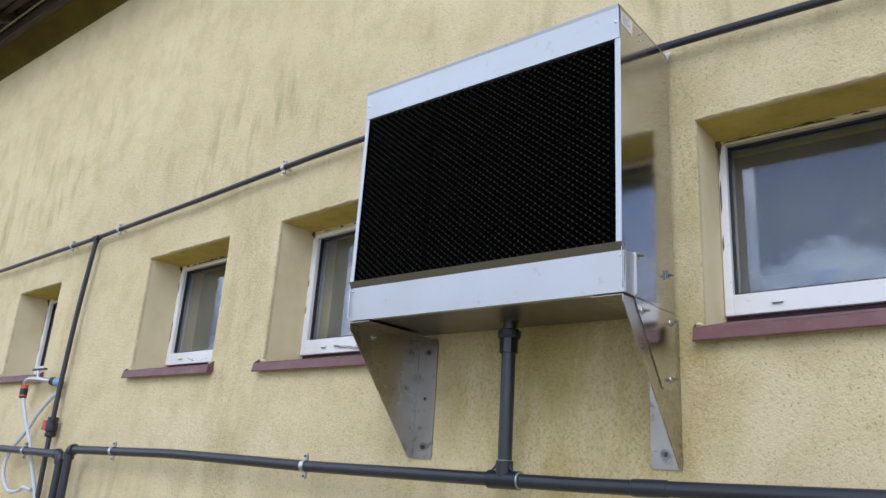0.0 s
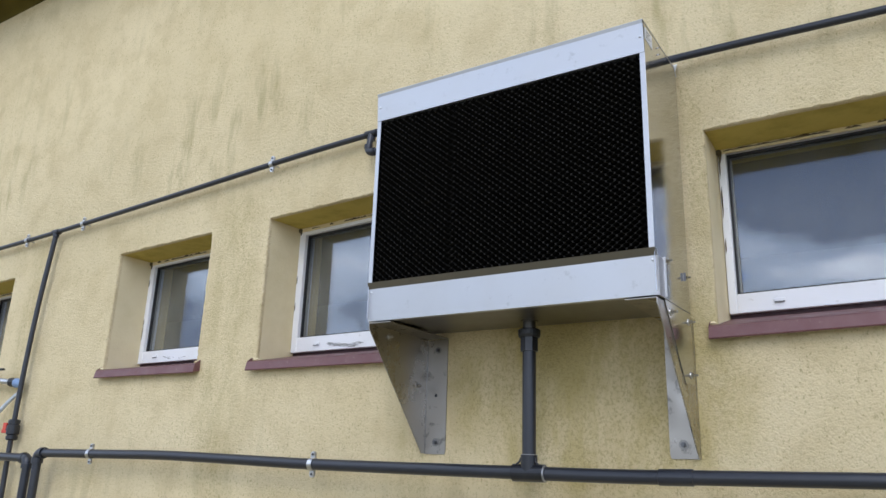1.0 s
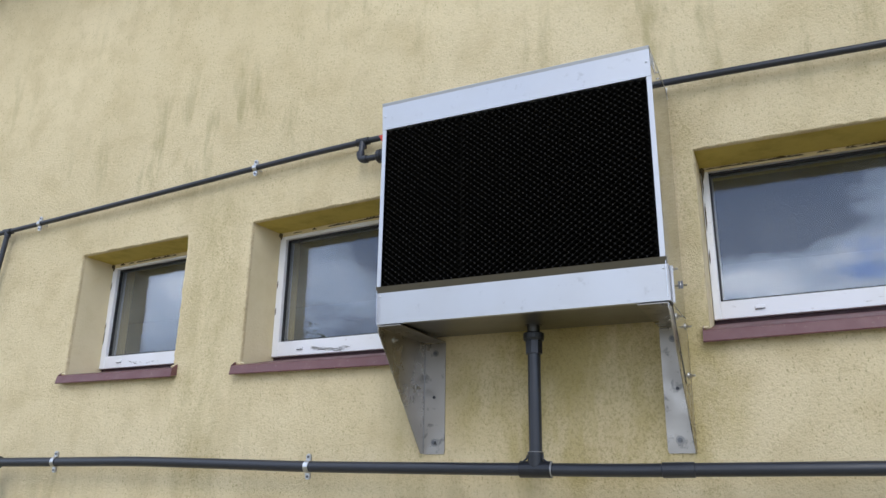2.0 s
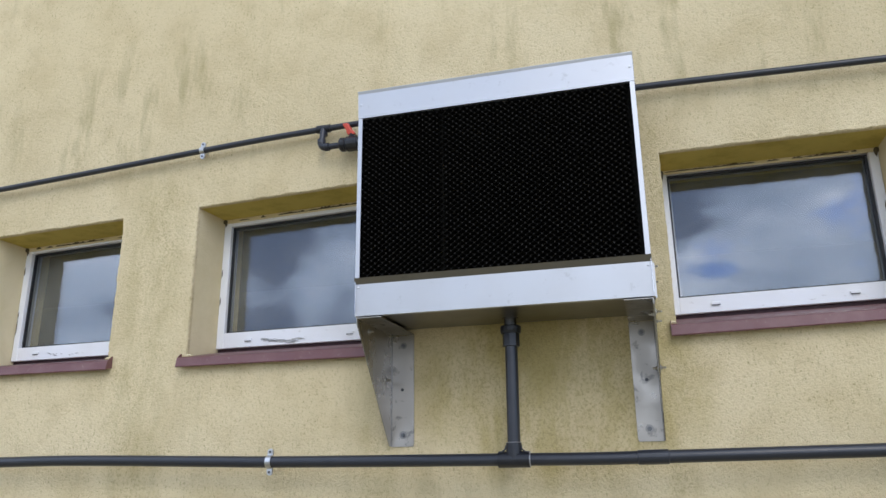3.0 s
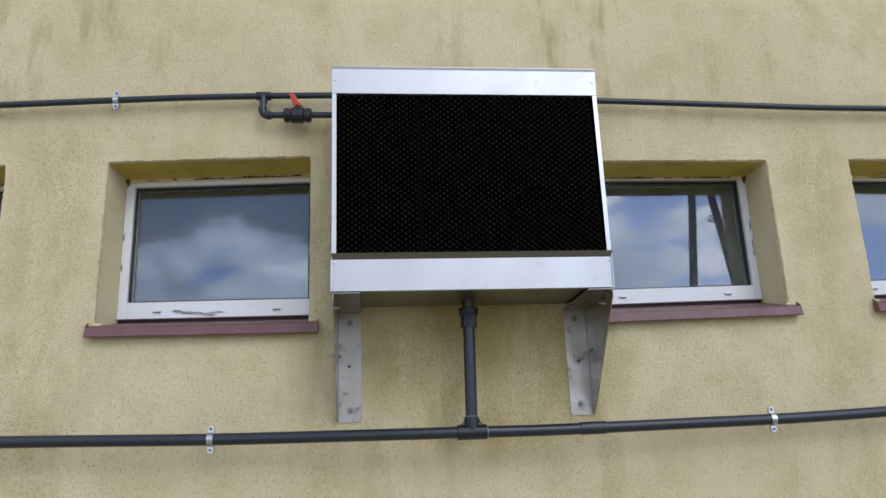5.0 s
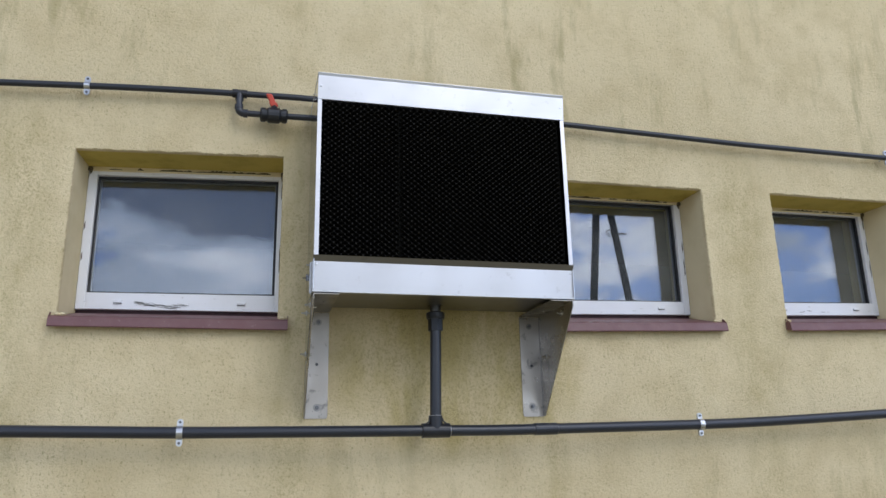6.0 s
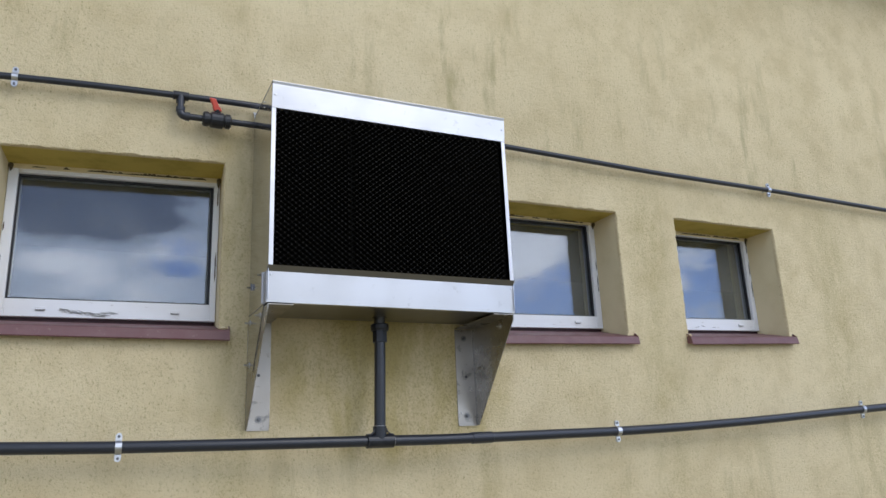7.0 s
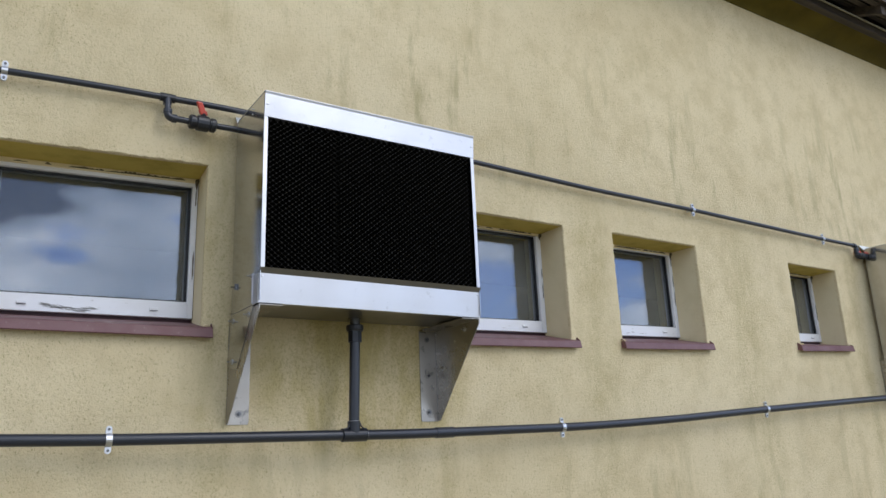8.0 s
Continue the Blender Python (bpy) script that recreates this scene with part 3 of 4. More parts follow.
        pts = [(cx - ln / 2, cz)] + [(cx - ln / 2 + ln * i / 5, cz + hh * rnd.uniform(0.1, 0.9)) for i in range(1, 5)] + [(cx + ln / 2, cz)]
        plate(bm, pts, "y", y0 - 0.006 - rnd.uniform(0, 0.003), 0.01)
    for k in range(7):
        sx = rnd.choice((x0 + 0.006, x1 - 0.012))
        cz = rnd.uniform(foot + 0.12, top - 0.08)
        ln = rnd.uniform(0.03, 0.11)
        plate(bm, [(sx, cz), (sx + 0.004, cz + ln * 0.3), (sx + 0.003, cz + ln), (sx - 0.001, cz + ln * 0.6)], "y", y0 - 0.0015, 0.004)
    # blackened lump in the upper corners, with a run below it
    for sx, d in ((x0 + 0.008, 1), (x1 - 0.008, -1)):
        lathe(bm, (sx, y0 - 0.012, top - 0.012), (0, 1, 0.1), [(0, 0.004), (0.004, 0.011), (0.012, 0.010)], 8)
        drop = rnd.uniform(0.02, 0.045)
        plate(bm, [(sx - d * 0.006, top - 0.012), (sx + d * 0.010, top - 0.012), (sx + d * 0.006, top - 0.012 - drop * 0.6), (sx + d * 0.001, top - 0.014 - drop)], "y", y0 - 0.0035, 0.005)
    part("sealant", skew(bm, o), FOAM, w, "dark crumbled sealant")
    bm = bmesh.new()
    box(bm, x0 + 0.004, x1 - 0.004, y0 - 0.003, y1 - 0.002, top - edge - 0.008, top + 0.001, 0.003)
    part("sealing_strip", skew(bm, o), REVEAL, w)
    # folded metal sill
    fy = 1.990
    s0, s1 = o.x0 - o.out0, o.x1 + o.out1
    bm = bmesh.new()
    lip = sill + 0.040
    inner = [(y0 + 0.018, foot - 0.013), (WALL_Y, lip + 0.010)]
    folded(bm, inner, x0 + 0.003, x1 - 0.003, 0.0012)
    outer = [(WALL_Y - 0.0005, lip + 0.010), (fy + 0.014, lip + 0.002), (fy + 0.008, lip - 0.002), (fy, sill + 0.004), (fy + 0.003, sill), (fy + 0.012, sill + 0.003)]
    folded(bm, outer, s0, s1, 0.0012)
    s = part("window_sill", skew(bm, o), MAROON, w, "maroon folded metal sill")
    # Recess shade under the frame, put into a dark maroon strip.
    part("joint", skew(box(bmesh.new(), x0 + 0.003, x1 - 0.003, y0 + 0.018, y0 + 0.04, foot - 0.015, foot + 0.0005), o), JOINT_SHADE, s, "joint under the frame, its shade put into dark maroon")
    for sx in (s0 - 0.0005, s1 - 0.0015):
        bm = bmesh.new()
        plate(bm, [(WALL_Y - 0.0005, sill + 0.012), (WALL_Y - 0.0005, lip + 0.022), (WALL_Y - 0.010, lip + 0.019), (fy + 0.010, lip + 0.002), (fy + 0.002, sill + 0.006), (fy + 0.012, sill + 0.006)], "x", sx, 0.002)
        part("end_cap", skew(bm, o), MAROON, s)
    bm = bmesh.new()
    for sx, d in ((x0, -1), (x1, 1)):
        for k in range(3):
            lathe(bm, (sx + d * rnd.uniform(-0.01, 0.014), WALL_Y - 0.008, lip + 0.006), (0, 0.2, 1), [(0, 0.004), (0.004, rnd.uniform(0.006, 0.012)), (0.012, 0.004)], 7)
    part("mortar_dab", skew(bm, o), REVEAL, s, "cream mortar crumbs")
    return w


for number, spec in enumerate(WINDOWS, 1):
    window(number, spec)


# ---- the evaporative cooler ----
CX0, CX1, CF = -1.792, -0.792, 1.645     # sides and front of the casing


def pad(name, x0, x1, z0, z1, y, parent):
    """A block of fluted paper sheets on edge, each one a wavy strip."""
    pitch, period, depth = 0.0136, 0.0215, 0.045
    holder = part(name, box(bmesh.new(), x0, x1, y + 0.03, y + 0.10, z0, z1), PAD, parent, "black fluted cellulose cooling pad")
    half = pitch / 2 - 0.0004
    steps = int((z1 - z0) / period * 8)
    meshes = []
    for phase in (0, 1):
        bm = bmesh.new()
        rows = []
        for i in range(steps + 1):
            z = z0 + (z1 - z0) * i / steps
            a = 2 * math.pi * (z - z0) / period + math.pi * phase
            c = math.cos(a)
            off = half * max(-1, min(1, 1.12 * c))
            rows.append([bm.verts.new((off + s, yy, z)) for s, yy in ((-0.0005, y), (0.0005, y), (0.0005, y + depth), (-0.0005, y + depth))])
        for p, q in zip(rows, rows[1:]):
            for k in ((0, 1), (1, 2), (3, 0)):
                bm.faces.new((p[k[0]], p[k[1]], q[k[1]], q[k[0]]))
        me = bpy.data.meshes.new("pad_sheet")
        bm.to_mesh(me)
        bm.free()
        me.materials.append(PAD)
        meshes.append(me)
    count = int((x1 - x0) / pitch)
    bm = bmesh.new()
    rnd = random.Random(11)
    for i in range(count):
        ob = new("pad_sheet", meshes[i % 2])
        ob.location.x = x0 + pitch * (i + 0.5)
        ob.parent = holder
        # glue beads where two neighbours touch
        k = 0
        while True:
            z = z0 + period * (k + (0.5 if i % 2 else 0.0))
            if z > z1 - 0.004:
                break
            if z > z0 + 0.004 and i < count - 1:
                r = 0.0027 * rnd.uniform(0.75, 1.15)
                xx = x0 + pitch * (i + 1)
                vs = [bm.verts.new(p) for p in ((xx - r, y - 0.0006, z), (xx, y - 0.0006, z - r * 1.25), (xx + r, y - 0.0006, z), (xx, y - 0.0006, z + r * 1.25), (xx, y + 0.004, z))]
                bm.faces.new(vs[:4])
                for a in range(4):
                    bm.faces.new((vs[a], vs[4], vs[(a + 1) % 4]))
            k += 1
    beads = part("glue_bead", bm, NODE, holder, "brownish glue points between the sheets")
    beads["kind"] = "stuff"
    return holder


def bracket(outer_x, inward):
    """A wall bracket of bent sheet: a flange on the wall, a tapered side plate and a top flange."""
    b = thing("wall_bracket", "scuffed stainless steel wall bracket under the cooler", "bracket", "brackets under the cooler")
    x0, x1 = sorted((outer_x, outer_x + inward * 0.092))
    wy = WALL_Y - 0.0015
    bm = bmesh.new()
    r = 0.012
    plate(bm, [(x0 + r * 0.3, 1.628), (x1 - r * 0.3, 1.628), (x1, 1.628 + r), (x1, 2.046), (x0, 2.046), (x0, 1.628 + r)], "y", wy - 0.003, 0.003)
    part("wall_flange", bm, SCUFFED, b)
    bm = bmesh.new()
    plate(bm, [(CF + 0.012, 2.048), (wy - 0.001, 2.048), (wy - 0.001, 1.630), (2.006, 1.630), (CF + 0.014, 2.030)], "x", outer_x if inward > 0 else outer_x - 0.003, 0.003)
    part("side_plate", bm, PLATE, b)
    bm = bmesh.new()
    plate(bm, [(x0, CF + 0.012), (x1, CF + 0.012), (x1, wy - 0.002), (x0, wy - 0.002)], "z", 2.0475, 0.0025)
    part("top_flange", bm, SCUFFED, b)
    part("fold", rod(bmesh.new(), (outer_x + inward * 0.0035, wy - 0.0035, 1.632), (outer_x + inward * 0.0035, wy - 0.0035, 2.046), 0.0022, 8), DARK_STEEL, b)
    cx = outer_x + inward * 0.050
    bolt(b, (cx, wy - 0.003, 1.670), (0, -1, 0), 0.0085, "anchor_bolt")
    bolt(b, (cx, wy - 0.003, 2.006), (0, -1, 0), 0.0075, "anchor_bolt")
    bm = bmesh.new()
    lathe(bm, (cx - inward * 0.004, wy - 0.0032, 1.838), (0, -1, 0), [(0, 0.006), (0.0012, 0.006)], 14)
    part("bolt_hole", bm, FITTING, b)
    bolt(b, (outer_x + inward * 0.003, 1.962, 1.868), (inward, 0, 0), 0.0075, length=0.018)
    bolt(b, (outer_x + inward * 0.003, 1.775, 2.020), (inward, 0, 0), 0.0075, length=0.018)
    return b


def cooler():
    c = thing("evaporative_cooler", "stainless steel evaporative cooler with black fluted pads hung on the wall", "air cooler", "coolers on the yellow wall")
    rear = 1.992
    # side panels with their tapered tails
    for x, d in ((CX0, 1), (CX1, -1)):
        bm = bmesh.new()
        plate(bm, [(CF + 0.001, 2.064), (CF + 0.001, 2.905), (1.86, 2.908), (rear - 0.024, 2.909), (rear - 0.008, 2.902), (rear, 2.884), (rear, 1.846), (1.905, 1.836), (1.890, 1.842), (1.722, 2.050), (1.716, 2.064)], "x", x if d > 0 else x - 0.002, 0.002)
        s = part("side_panel", bm, SHINY, c, "mirror-like steel side panel")
        out = -d
        for y, z in ((1.740, 2.171), (1.942, 2.167), (1.770, 2.027), (1.962, 2.031), (1.957, 1.869)):
            bolt(s, (x, y, z), (out, 0, 0), 0.0062, length=0.020)
        for z in (2.888, 2.864):
            bolt(s, (x, 1.788, z), (out, 0, 0), 0.0016, "rivet", 0.008)
        # folded ear of the trough on the side
        bm = bmesh.new()
        a, b = sorted((x + out * 0.0005, x + out * 0.004))
        box(bm, a, b, CF + 0.014, 1.715, 2.054, 2.168)
        aa, bb = sorted((x + out * 0.0005, x + out * 0.009))
        box(bm, aa, bb, 1.714, 1.717, 2.060, 2.176)
        part("trough_end", bm, STEEL, s)
        # small angle clip at the rear bolt
        bm = bmesh.new()
        aa, bb = sorted((x + out * 0.001, x + out * 0.008))
        box(bm, aa, bb, 1.930, 1.932, 2.154, 2.180)
        part("angle_clip", bm, BOLT, s)
        # narrow front flange beside the pad
        x0, x1 = sorted((x + d * 0.0005, x + d * 0.016))
        bm = bmesh.new()
        box(bm, x0, x1, CF - 0.001, CF + 0.002, 2.188, 2.799)
        part("edge_flange", bm, STEEL, c)
    # top band and its lip
    bm = bmesh.new()
    folded(bm, [(CF - 0.008, 2.8955), (CF - 0.002, 2.800), (CF + 0.012, 2.798)], CX0 + 0.0003, CX1 - 0.0003)
    t = part("top_band", bm, STEEL, c, "bright steel band above the pads")
    bm = bmesh.new()
    folded(bm, [(CF - 0.0112, 2.904), (CF - 0.0082, 2.8957)], CX0 + 0.0003, CX1 - 0.0003)
    part("top_lip", bm, STEEL, t)
    for x in (CX0 + 0.012, CX1 - 0.012):
        bm = bmesh.new()
        lathe(bm, (x, CF - 0.0052, 2.852), (0, -1, 0), [(0, 0.0042), (0.002, 0.0042), (0.003, 0.0022)], 12)
        part("screw", bm, ZINC, t)
    bm = bmesh.new()
    plate(bm, [(CF - 0.0115, 2.9045), (rear - 0.024, 2.9095), (rear - 0.007, 2.9025), (rear, 2.8845), (rear + 0.002, 2.8855), (rear - 0.005, 2.9045), (rear - 0.023, 2.9125), (CF - 0.0115, 2.9065)], "x", CX0 - 0.001, CX1 - CX0 + 0.002)
    part("top_cover", bm, STEEL, c)
    # white sealing strip bent from the cover up to the wall
    bm = bmesh.new()
    folded(bm, [(rear - 0.004, 2.9045), (rear + 0.004, 2.9065), (WALL_Y - 0.001, 2.950)], CX0 + 0.001, CX1 - 0.001, 0.003)
    part("sealing_flashing", bm, PAPER, c, "white sealing strip along the wall")
    # trough: front, dark lip, bottom
    bm = bmesh.new()
    folded(bm, [(CF + 0.030, 2.0555), (CF + 0.013, 2.055), (CF + 0.008, 2.166)], CX0 - 0.0015, CX1 + 0.0015)
    t = part("trough", bm, STEEL, c, "bright steel water trough below the pads")
    # Underside and lip: their dark reflection is put into the steel's tone.
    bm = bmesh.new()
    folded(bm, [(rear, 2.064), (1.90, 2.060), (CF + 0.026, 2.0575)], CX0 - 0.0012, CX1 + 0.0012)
    part("trough_bottom", bm, DARK_STEEL, t, "steel underside, dark reflection put into its tone")
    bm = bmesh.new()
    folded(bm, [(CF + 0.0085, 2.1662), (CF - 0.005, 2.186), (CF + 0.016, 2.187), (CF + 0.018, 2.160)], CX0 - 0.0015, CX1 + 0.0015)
    part("trough_lip", bm, DARK_STEEL, t, "folded lip, dark reflection put into its tone")
    for x in (CX0 + 0.010, CX1 - 0.010):
        bm = bmesh.new()
        lathe(bm, (x, CF + 0.007, 2.154), (0, -1, 0), [(0, 0.004), (0.002, 0.004), (0.003, 0.002)], 12)
        part("screw", bm, ZINC, t)
    part("back_sheet", box(bmesh.new(), CX0 + 0.003, CX1 - 0.003, rear - 0.004, rear - 0.001, 2.066, 2.884), STEEL, c)
    seam = -1.474
    part("seam_strip", box(bmesh.new(), seam - 0.012, seam + 0.012, CF + 0.028, CF + 0.105, 2.19, 2.798), PAD, c, "black strip behind the joint of the pads")
    pad("cooling_pad", CX0 + 0.016, seam - 0.0015, 2.184, 2.800, CF + 0.006, c)
    pad("cooling_pad", seam + 0.0015, CX1 - 0.015, 2.184, 2.800, CF + 0.006, c)
    # drain spigot below the trough
    bm = bmesh.new()
    lathe(bm, (-1.291, 1.881, 2.060), (0, 0, -1), [(0, 0.030), (0.004, 0.030), (0.004, 0.022), (0.045, 0.022), (0.045, 0.020), (0.060, 0.020)], 24)
    part("drain_spigot", bm, BOLT, c, "threaded steel drain spigot")
    return c


first = cooler()
bracket(CX0 + 0.003, 1)
bracket(CX1 - 0.003, -1)
second = copy_thing(first, pose(4.925, 0, -0.035))
for b in [o for o in scene.objects if o.name.startswith("wall_bracket")]:
    copy_thing(b, pose(4.925, 0, -0.035))
sticker = thing("paper_sticker", "white paper type label stuck on the cooler side", "label")
bm = bmesh.new()
sx = CX1 + 0.0006
plate(bm, [(1.652, 2.888), (1.657, 2.891), (1.724, 2.894), (1.724, 2.846), (1.652, 2.851)], "x", sx, 0.0004)
part("paper", bm, PAPER, sticker)
for k in range(4):
    bm = bmesh.new()
    z = 2.884 - k * 0.008
    box(bm, sx + 0.0005, sx + 0.0009, 1.662, 1.662 + (0.045, 0.032, 0.05, 0.03)[k], z, z + 0.0014)
    part("text_bar", bm, INK, sticker)

# ---- pipes ----
UP_Y, UP_R, LOW_R = 1.985, 0.0132, 0.0213


def smooth(points, n=8):
    """Points along a Catmull-Rom curve."""
    p = [Vector(q) for q in points]
    p = [2 * p[0] - p[1]] + p + [2 * p[-1] - p[-2]]
    out = []
    for i in range(1, len(p) - 2):
        for k in range(n):
            t = k / n
            out.append(0.5 * (2 * p[i] + (p[i + 1] - p[i - 1]) * t + (2 * p[i - 1] - 5 * p[i] + 4 * p[i + 1] - p[i + 2]) * t * t + (3 * p[i] - p[i - 1] - 3 * p[i + 1] + p[i + 2]) * t ** 3))
    return out + [p[-2]]


def clamp(x, y, z, r, name="pipe_clamp"):
    """A two-part zinc saddle: a ring round the pipe, with screwed ears above and below."""
    c = thing(name, "shiny zinc clamp holding the pipe on the wall", "pipe clamp", "pipe clamps")
    bm = bmesh.new()
    n, w = 22, 0.0105
    ri, ro = r + 0.0004, r + 0.0034
    rings = []
    for k in range(n):
        a = 2 * math.pi * k / n
        ca, sa = math.cos(a), math.sin(a)
        rings.append([bm.verts.new((x + dx, y + rr * ca, z + rr * sa)) for dx, rr in ((-w, ri), (-w, ro), (w, ro), (w, ri))])
    for k in range(n):
        p, q = rings[k], rings[(k + 1) % n]
        for i in range(4):
            bm.faces.new((p[i], p[(i + 1) % 4], q[(i + 1) % 4], q[i]))
    bmesh.ops.recalc_face_normals(bm, faces=bm.faces[:])
    part("ring", bm, ZINC, c)
    for d in (-1, 1):
        bm = bmesh.new()
        # tongue with a round end, doubled front and rear
        tip = z + d * (ro + 0.013)
        edge = [(x - w, z + d * (ro - 0.001))] + [(x - w * math.cos(k * math.pi / 8), tip + d * w * math.sin(k * math.pi / 8)) for k in range(9)] + [(x + w, z + d * (ro - 0.001))]
        plate(bm, edge, "y", y - 0.003, 0.003)
        plate(bm, edge, "y", y + 0.004, 0.003)
        e = part("ear", bm, ZINC, c)
        bm = bmesh.new()
        lathe(bm, (x, y - 0.003, z + d * (ro + 0.012)), (0, -1, 0), [(-0.012, 0.003), (0.0, 0.003), (0.0, 0.005), (0.003, 0.005), (0.003, 0.002)], 10)
        part("screw", bm, BOLT, e)
    bm = bmesh.new()
    rod(bm, (x, y + ro - 0.001, z), (x, WALL_Y + 0.01, z), 0.004, 10)
    part("stud", bm, ZINC, c)
    return c


def upper_z(x):
    xs = [-9.0, -5.757, -5.0, -4.40, -3.4, -2.68, -2.26, -1.80, -0.70, -0.3, 0.3, 1.154, 2.58, 3.01]
    zs = [2.74, 2.793, 2.820, 2.841, 2.892, 2.933, 2.954, 2.963, 2.950, 2.940, 2.925, 2.919, 2.891, 2.888]
    return float(np.interp(x, xs, zs))


def lower_z(x):
    xs = [-4.10, -3.1, -2.2, -1.6, -1.0, -0.45, 0.04, 0.7, 1.5, 2.82, 6.0]
    zs = [1.594, 1.599, 1.579, 1.575, 1.572, 1.580, 1.587, 1.614, 1.660, 1.728, 1.84]
    return float(np.interp(x, xs, zs))


def lower_y(x):
    """The drain pipe hangs close to the wall at its clamps and stands off where the cooler drains into it."""
    return float(np.interp(x, [-2.9, -2.232, -1.296, -0.12, 0.5], [1.930, 1.925, 1.888, 1.940, 1.942]))


def line(x0, x1, y, height, step=0.3):
    n = max(2, int(abs(x1 - x0) / step))
    ctrl = [(x, y(x) if callable(y) else y, height(x)) for x in [x0 + (x1 - x0) * i / n for i in range(n + 1)]]
    return smooth(ctrl, 4)


def ball_valve(at, along, r, handle, lay=False):
    """Compact ball valve: octagonal body, collars at both ends and a red lever."""
    v = thing("ball_valve", "charcoal plastic ball valve with a red lever", "valve", "ball valves")
    at, along = Vector(at), Vector(along).normalized()
    L = 0.056
    bm = bmesh.new()
    lathe(bm, at - along * L, along, [(0, r * 1.35), (0.006, r * 1.7), (0.022, r * 1.7), (0.022, r * 1.5), (0.028, r * 1.5), (0.034, r * 1.85), (2 * L - 0.034, r * 1.85), (2 * L - 0.028, r * 1.5), (2 * L - 0.022, r * 1.5), (2 * L - 0.022, r * 1.7), (2 * L - 0.006, r * 1.7), (2 * L, r * 1.35)], 16)
    part("body", bm, FITTING, v)
    h = Vector(handle).normalized()
    bm = bmesh.new()
    rod(bm, at + h * r * 1.6, at + h * (r * 1.6 + 0.014), r * 0.7, 12)
    part("stem", bm, FITTING, v)
    side = along.cross(h)
    base = at + h * (r * 1.6 + 0.012)
    b = bmesh.new()
    box(b, -0.016, 0.016, -0.011, 0.011, -0.004, 0.014, 0.004)
    box(b, -0.013, 0.012, -0.011, 0.011, 0.004, 0.047, 0.005)
    lean = -0.50
    for q in b.verts:
        p = q.co.copy()
        if lay:
            q.co = base + along * (p.z * 1.1 - 0.014) + side * p.y * 1.2 + h * (p.x + 0.010)
            continue
        p.x += lean * max(0, p.z)
        q.co = base + along * p.x + side * p.y + h * p.z
    part("lever", b, RED, v, "red plastic lever")
    return v


def elbow(bm, corner, a, b, r, reach=0.024):
    """A socket elbow: two collars and a bend."""
    corner, a, b = Vector(corner), Vector(a).normalized(), Vector(b).normalized()
    arc = [corner + a * reach * (1 - s) ** 2 + b * reach * s ** 2 for s in [i / 6 for i in range(7)]]
    tube(bm, arc, r * 1.22, 18)
    for d in (a, b):
        lathe(bm, corner + d * reach * 0.75, d, [(0, r * 1.24), (0.001, r * 1.34), (reach * 0.75, r * 1.34), (reach * 0.75, r * 1.02)], 20)


def supply_pipe():
    p = thing("supply_pipe", "thin dark grey plastic water pipe clamped along the wall", "pipe")
    bm = bmesh.new()
    tube(bm, line(-9.0, 3.01, UP_Y, upper_z), UP_R, 16)
    part("run", bm, PVC, p)
    # tee and the branch into the first cooler
    for x in (-2.09, -4.40):
        z = upper_z(x)
        bm = bmesh.new()
        lathe(bm, (x - 0.030, UP_Y, z), (1, 0, 0), [(0, UP_R * 1.05), (0, UP_R * 1.34), (0.060, UP_R * 1.34), (0.060, UP_R * 1.05)], 20)
        lathe(bm, (x, UP_Y, z), (0, 0, -1), [(0, UP_R * 1.3), (0.030, UP_R * 1.3), (0.030, UP_R)], 20)
        part("tee", bm, FITTING, p)
    zb = 2.862
    yb = UP_Y - 0.018
    bm = bmesh.new()
    rod(bm, (-2.09, UP_Y - 0.004, upper_z(-2.09)), (-2.09, yb, zb + 0.012), UP_R, 16)
    rod(bm, (-2.08, yb, zb), (CX0 + 0.02, yb, zb + 0.004), UP_R, 16)
    part("branch", bm, PVC, p)
    bm = bmesh.new()
    elbow(bm, (-2.09, yb, zb), (0, 0, 1), (1, 0, 0), UP_R)
    part("elbow", bm, PVC, p)
    # end of the run at the second cooler
    ze = upper_z(3.01)
    bm = bmesh.new()
    elbow(bm, (3.014, UP_Y, ze), (-1, 0, 0), (0, 0, -1), UP_R)
    elbow(bm, (3.014, UP_Y, ze - 0.075), (0, 0, 1), (1, 0, 0), UP_R)
    part("elbow", bm, PVC, p)
    bm = bmesh.new()
    rod(bm, (3.014, UP_Y, ze), (3.014, UP_Y, ze - 0.075), UP_R, 16)
    rod(bm, (3.014, UP_Y, ze - 0.075), (3.18, UP_Y, ze - 0.073), UP_R, 16)
    part("branch", bm, PVC, p)
    # down pipe
    bm = bmesh.new()
    tube(bm, smooth([(-4.40, UP_Y, 2.835), (-4.452, UP_Y, 2.41), (-4.476, UP_Y, 2.0), (-4.479, UP_Y, 1.6), (-4.47, UP_Y, 1.2), (-4.47, UP_Y, 0.25)], 5), UP_R * 1.05, 16)
    part("down_pipe", bm, PVC, p)
    return p


supply_pipe()
ball_valve((-1.948, UP_Y - 0.018, 2.863), (1, 0, 0), UP_R * 1.35, (0.0, -0.30, 1))
ball_valve((3.072, UP_Y, 2.814), (1, 0, 0), UP_R * 1.05, (0.0, 0.6, 0.8), True)
ball_valve((-4.476, UP_Y, 1.712), (0, 0, 1), UP_R * 1.35, (-0.95, -0.3, 0), True)
for x in (-4.70, -4.14, -2.677, 1.154, 2.58):
    clamp(x, UP_Y, upper_z(x), UP_R)


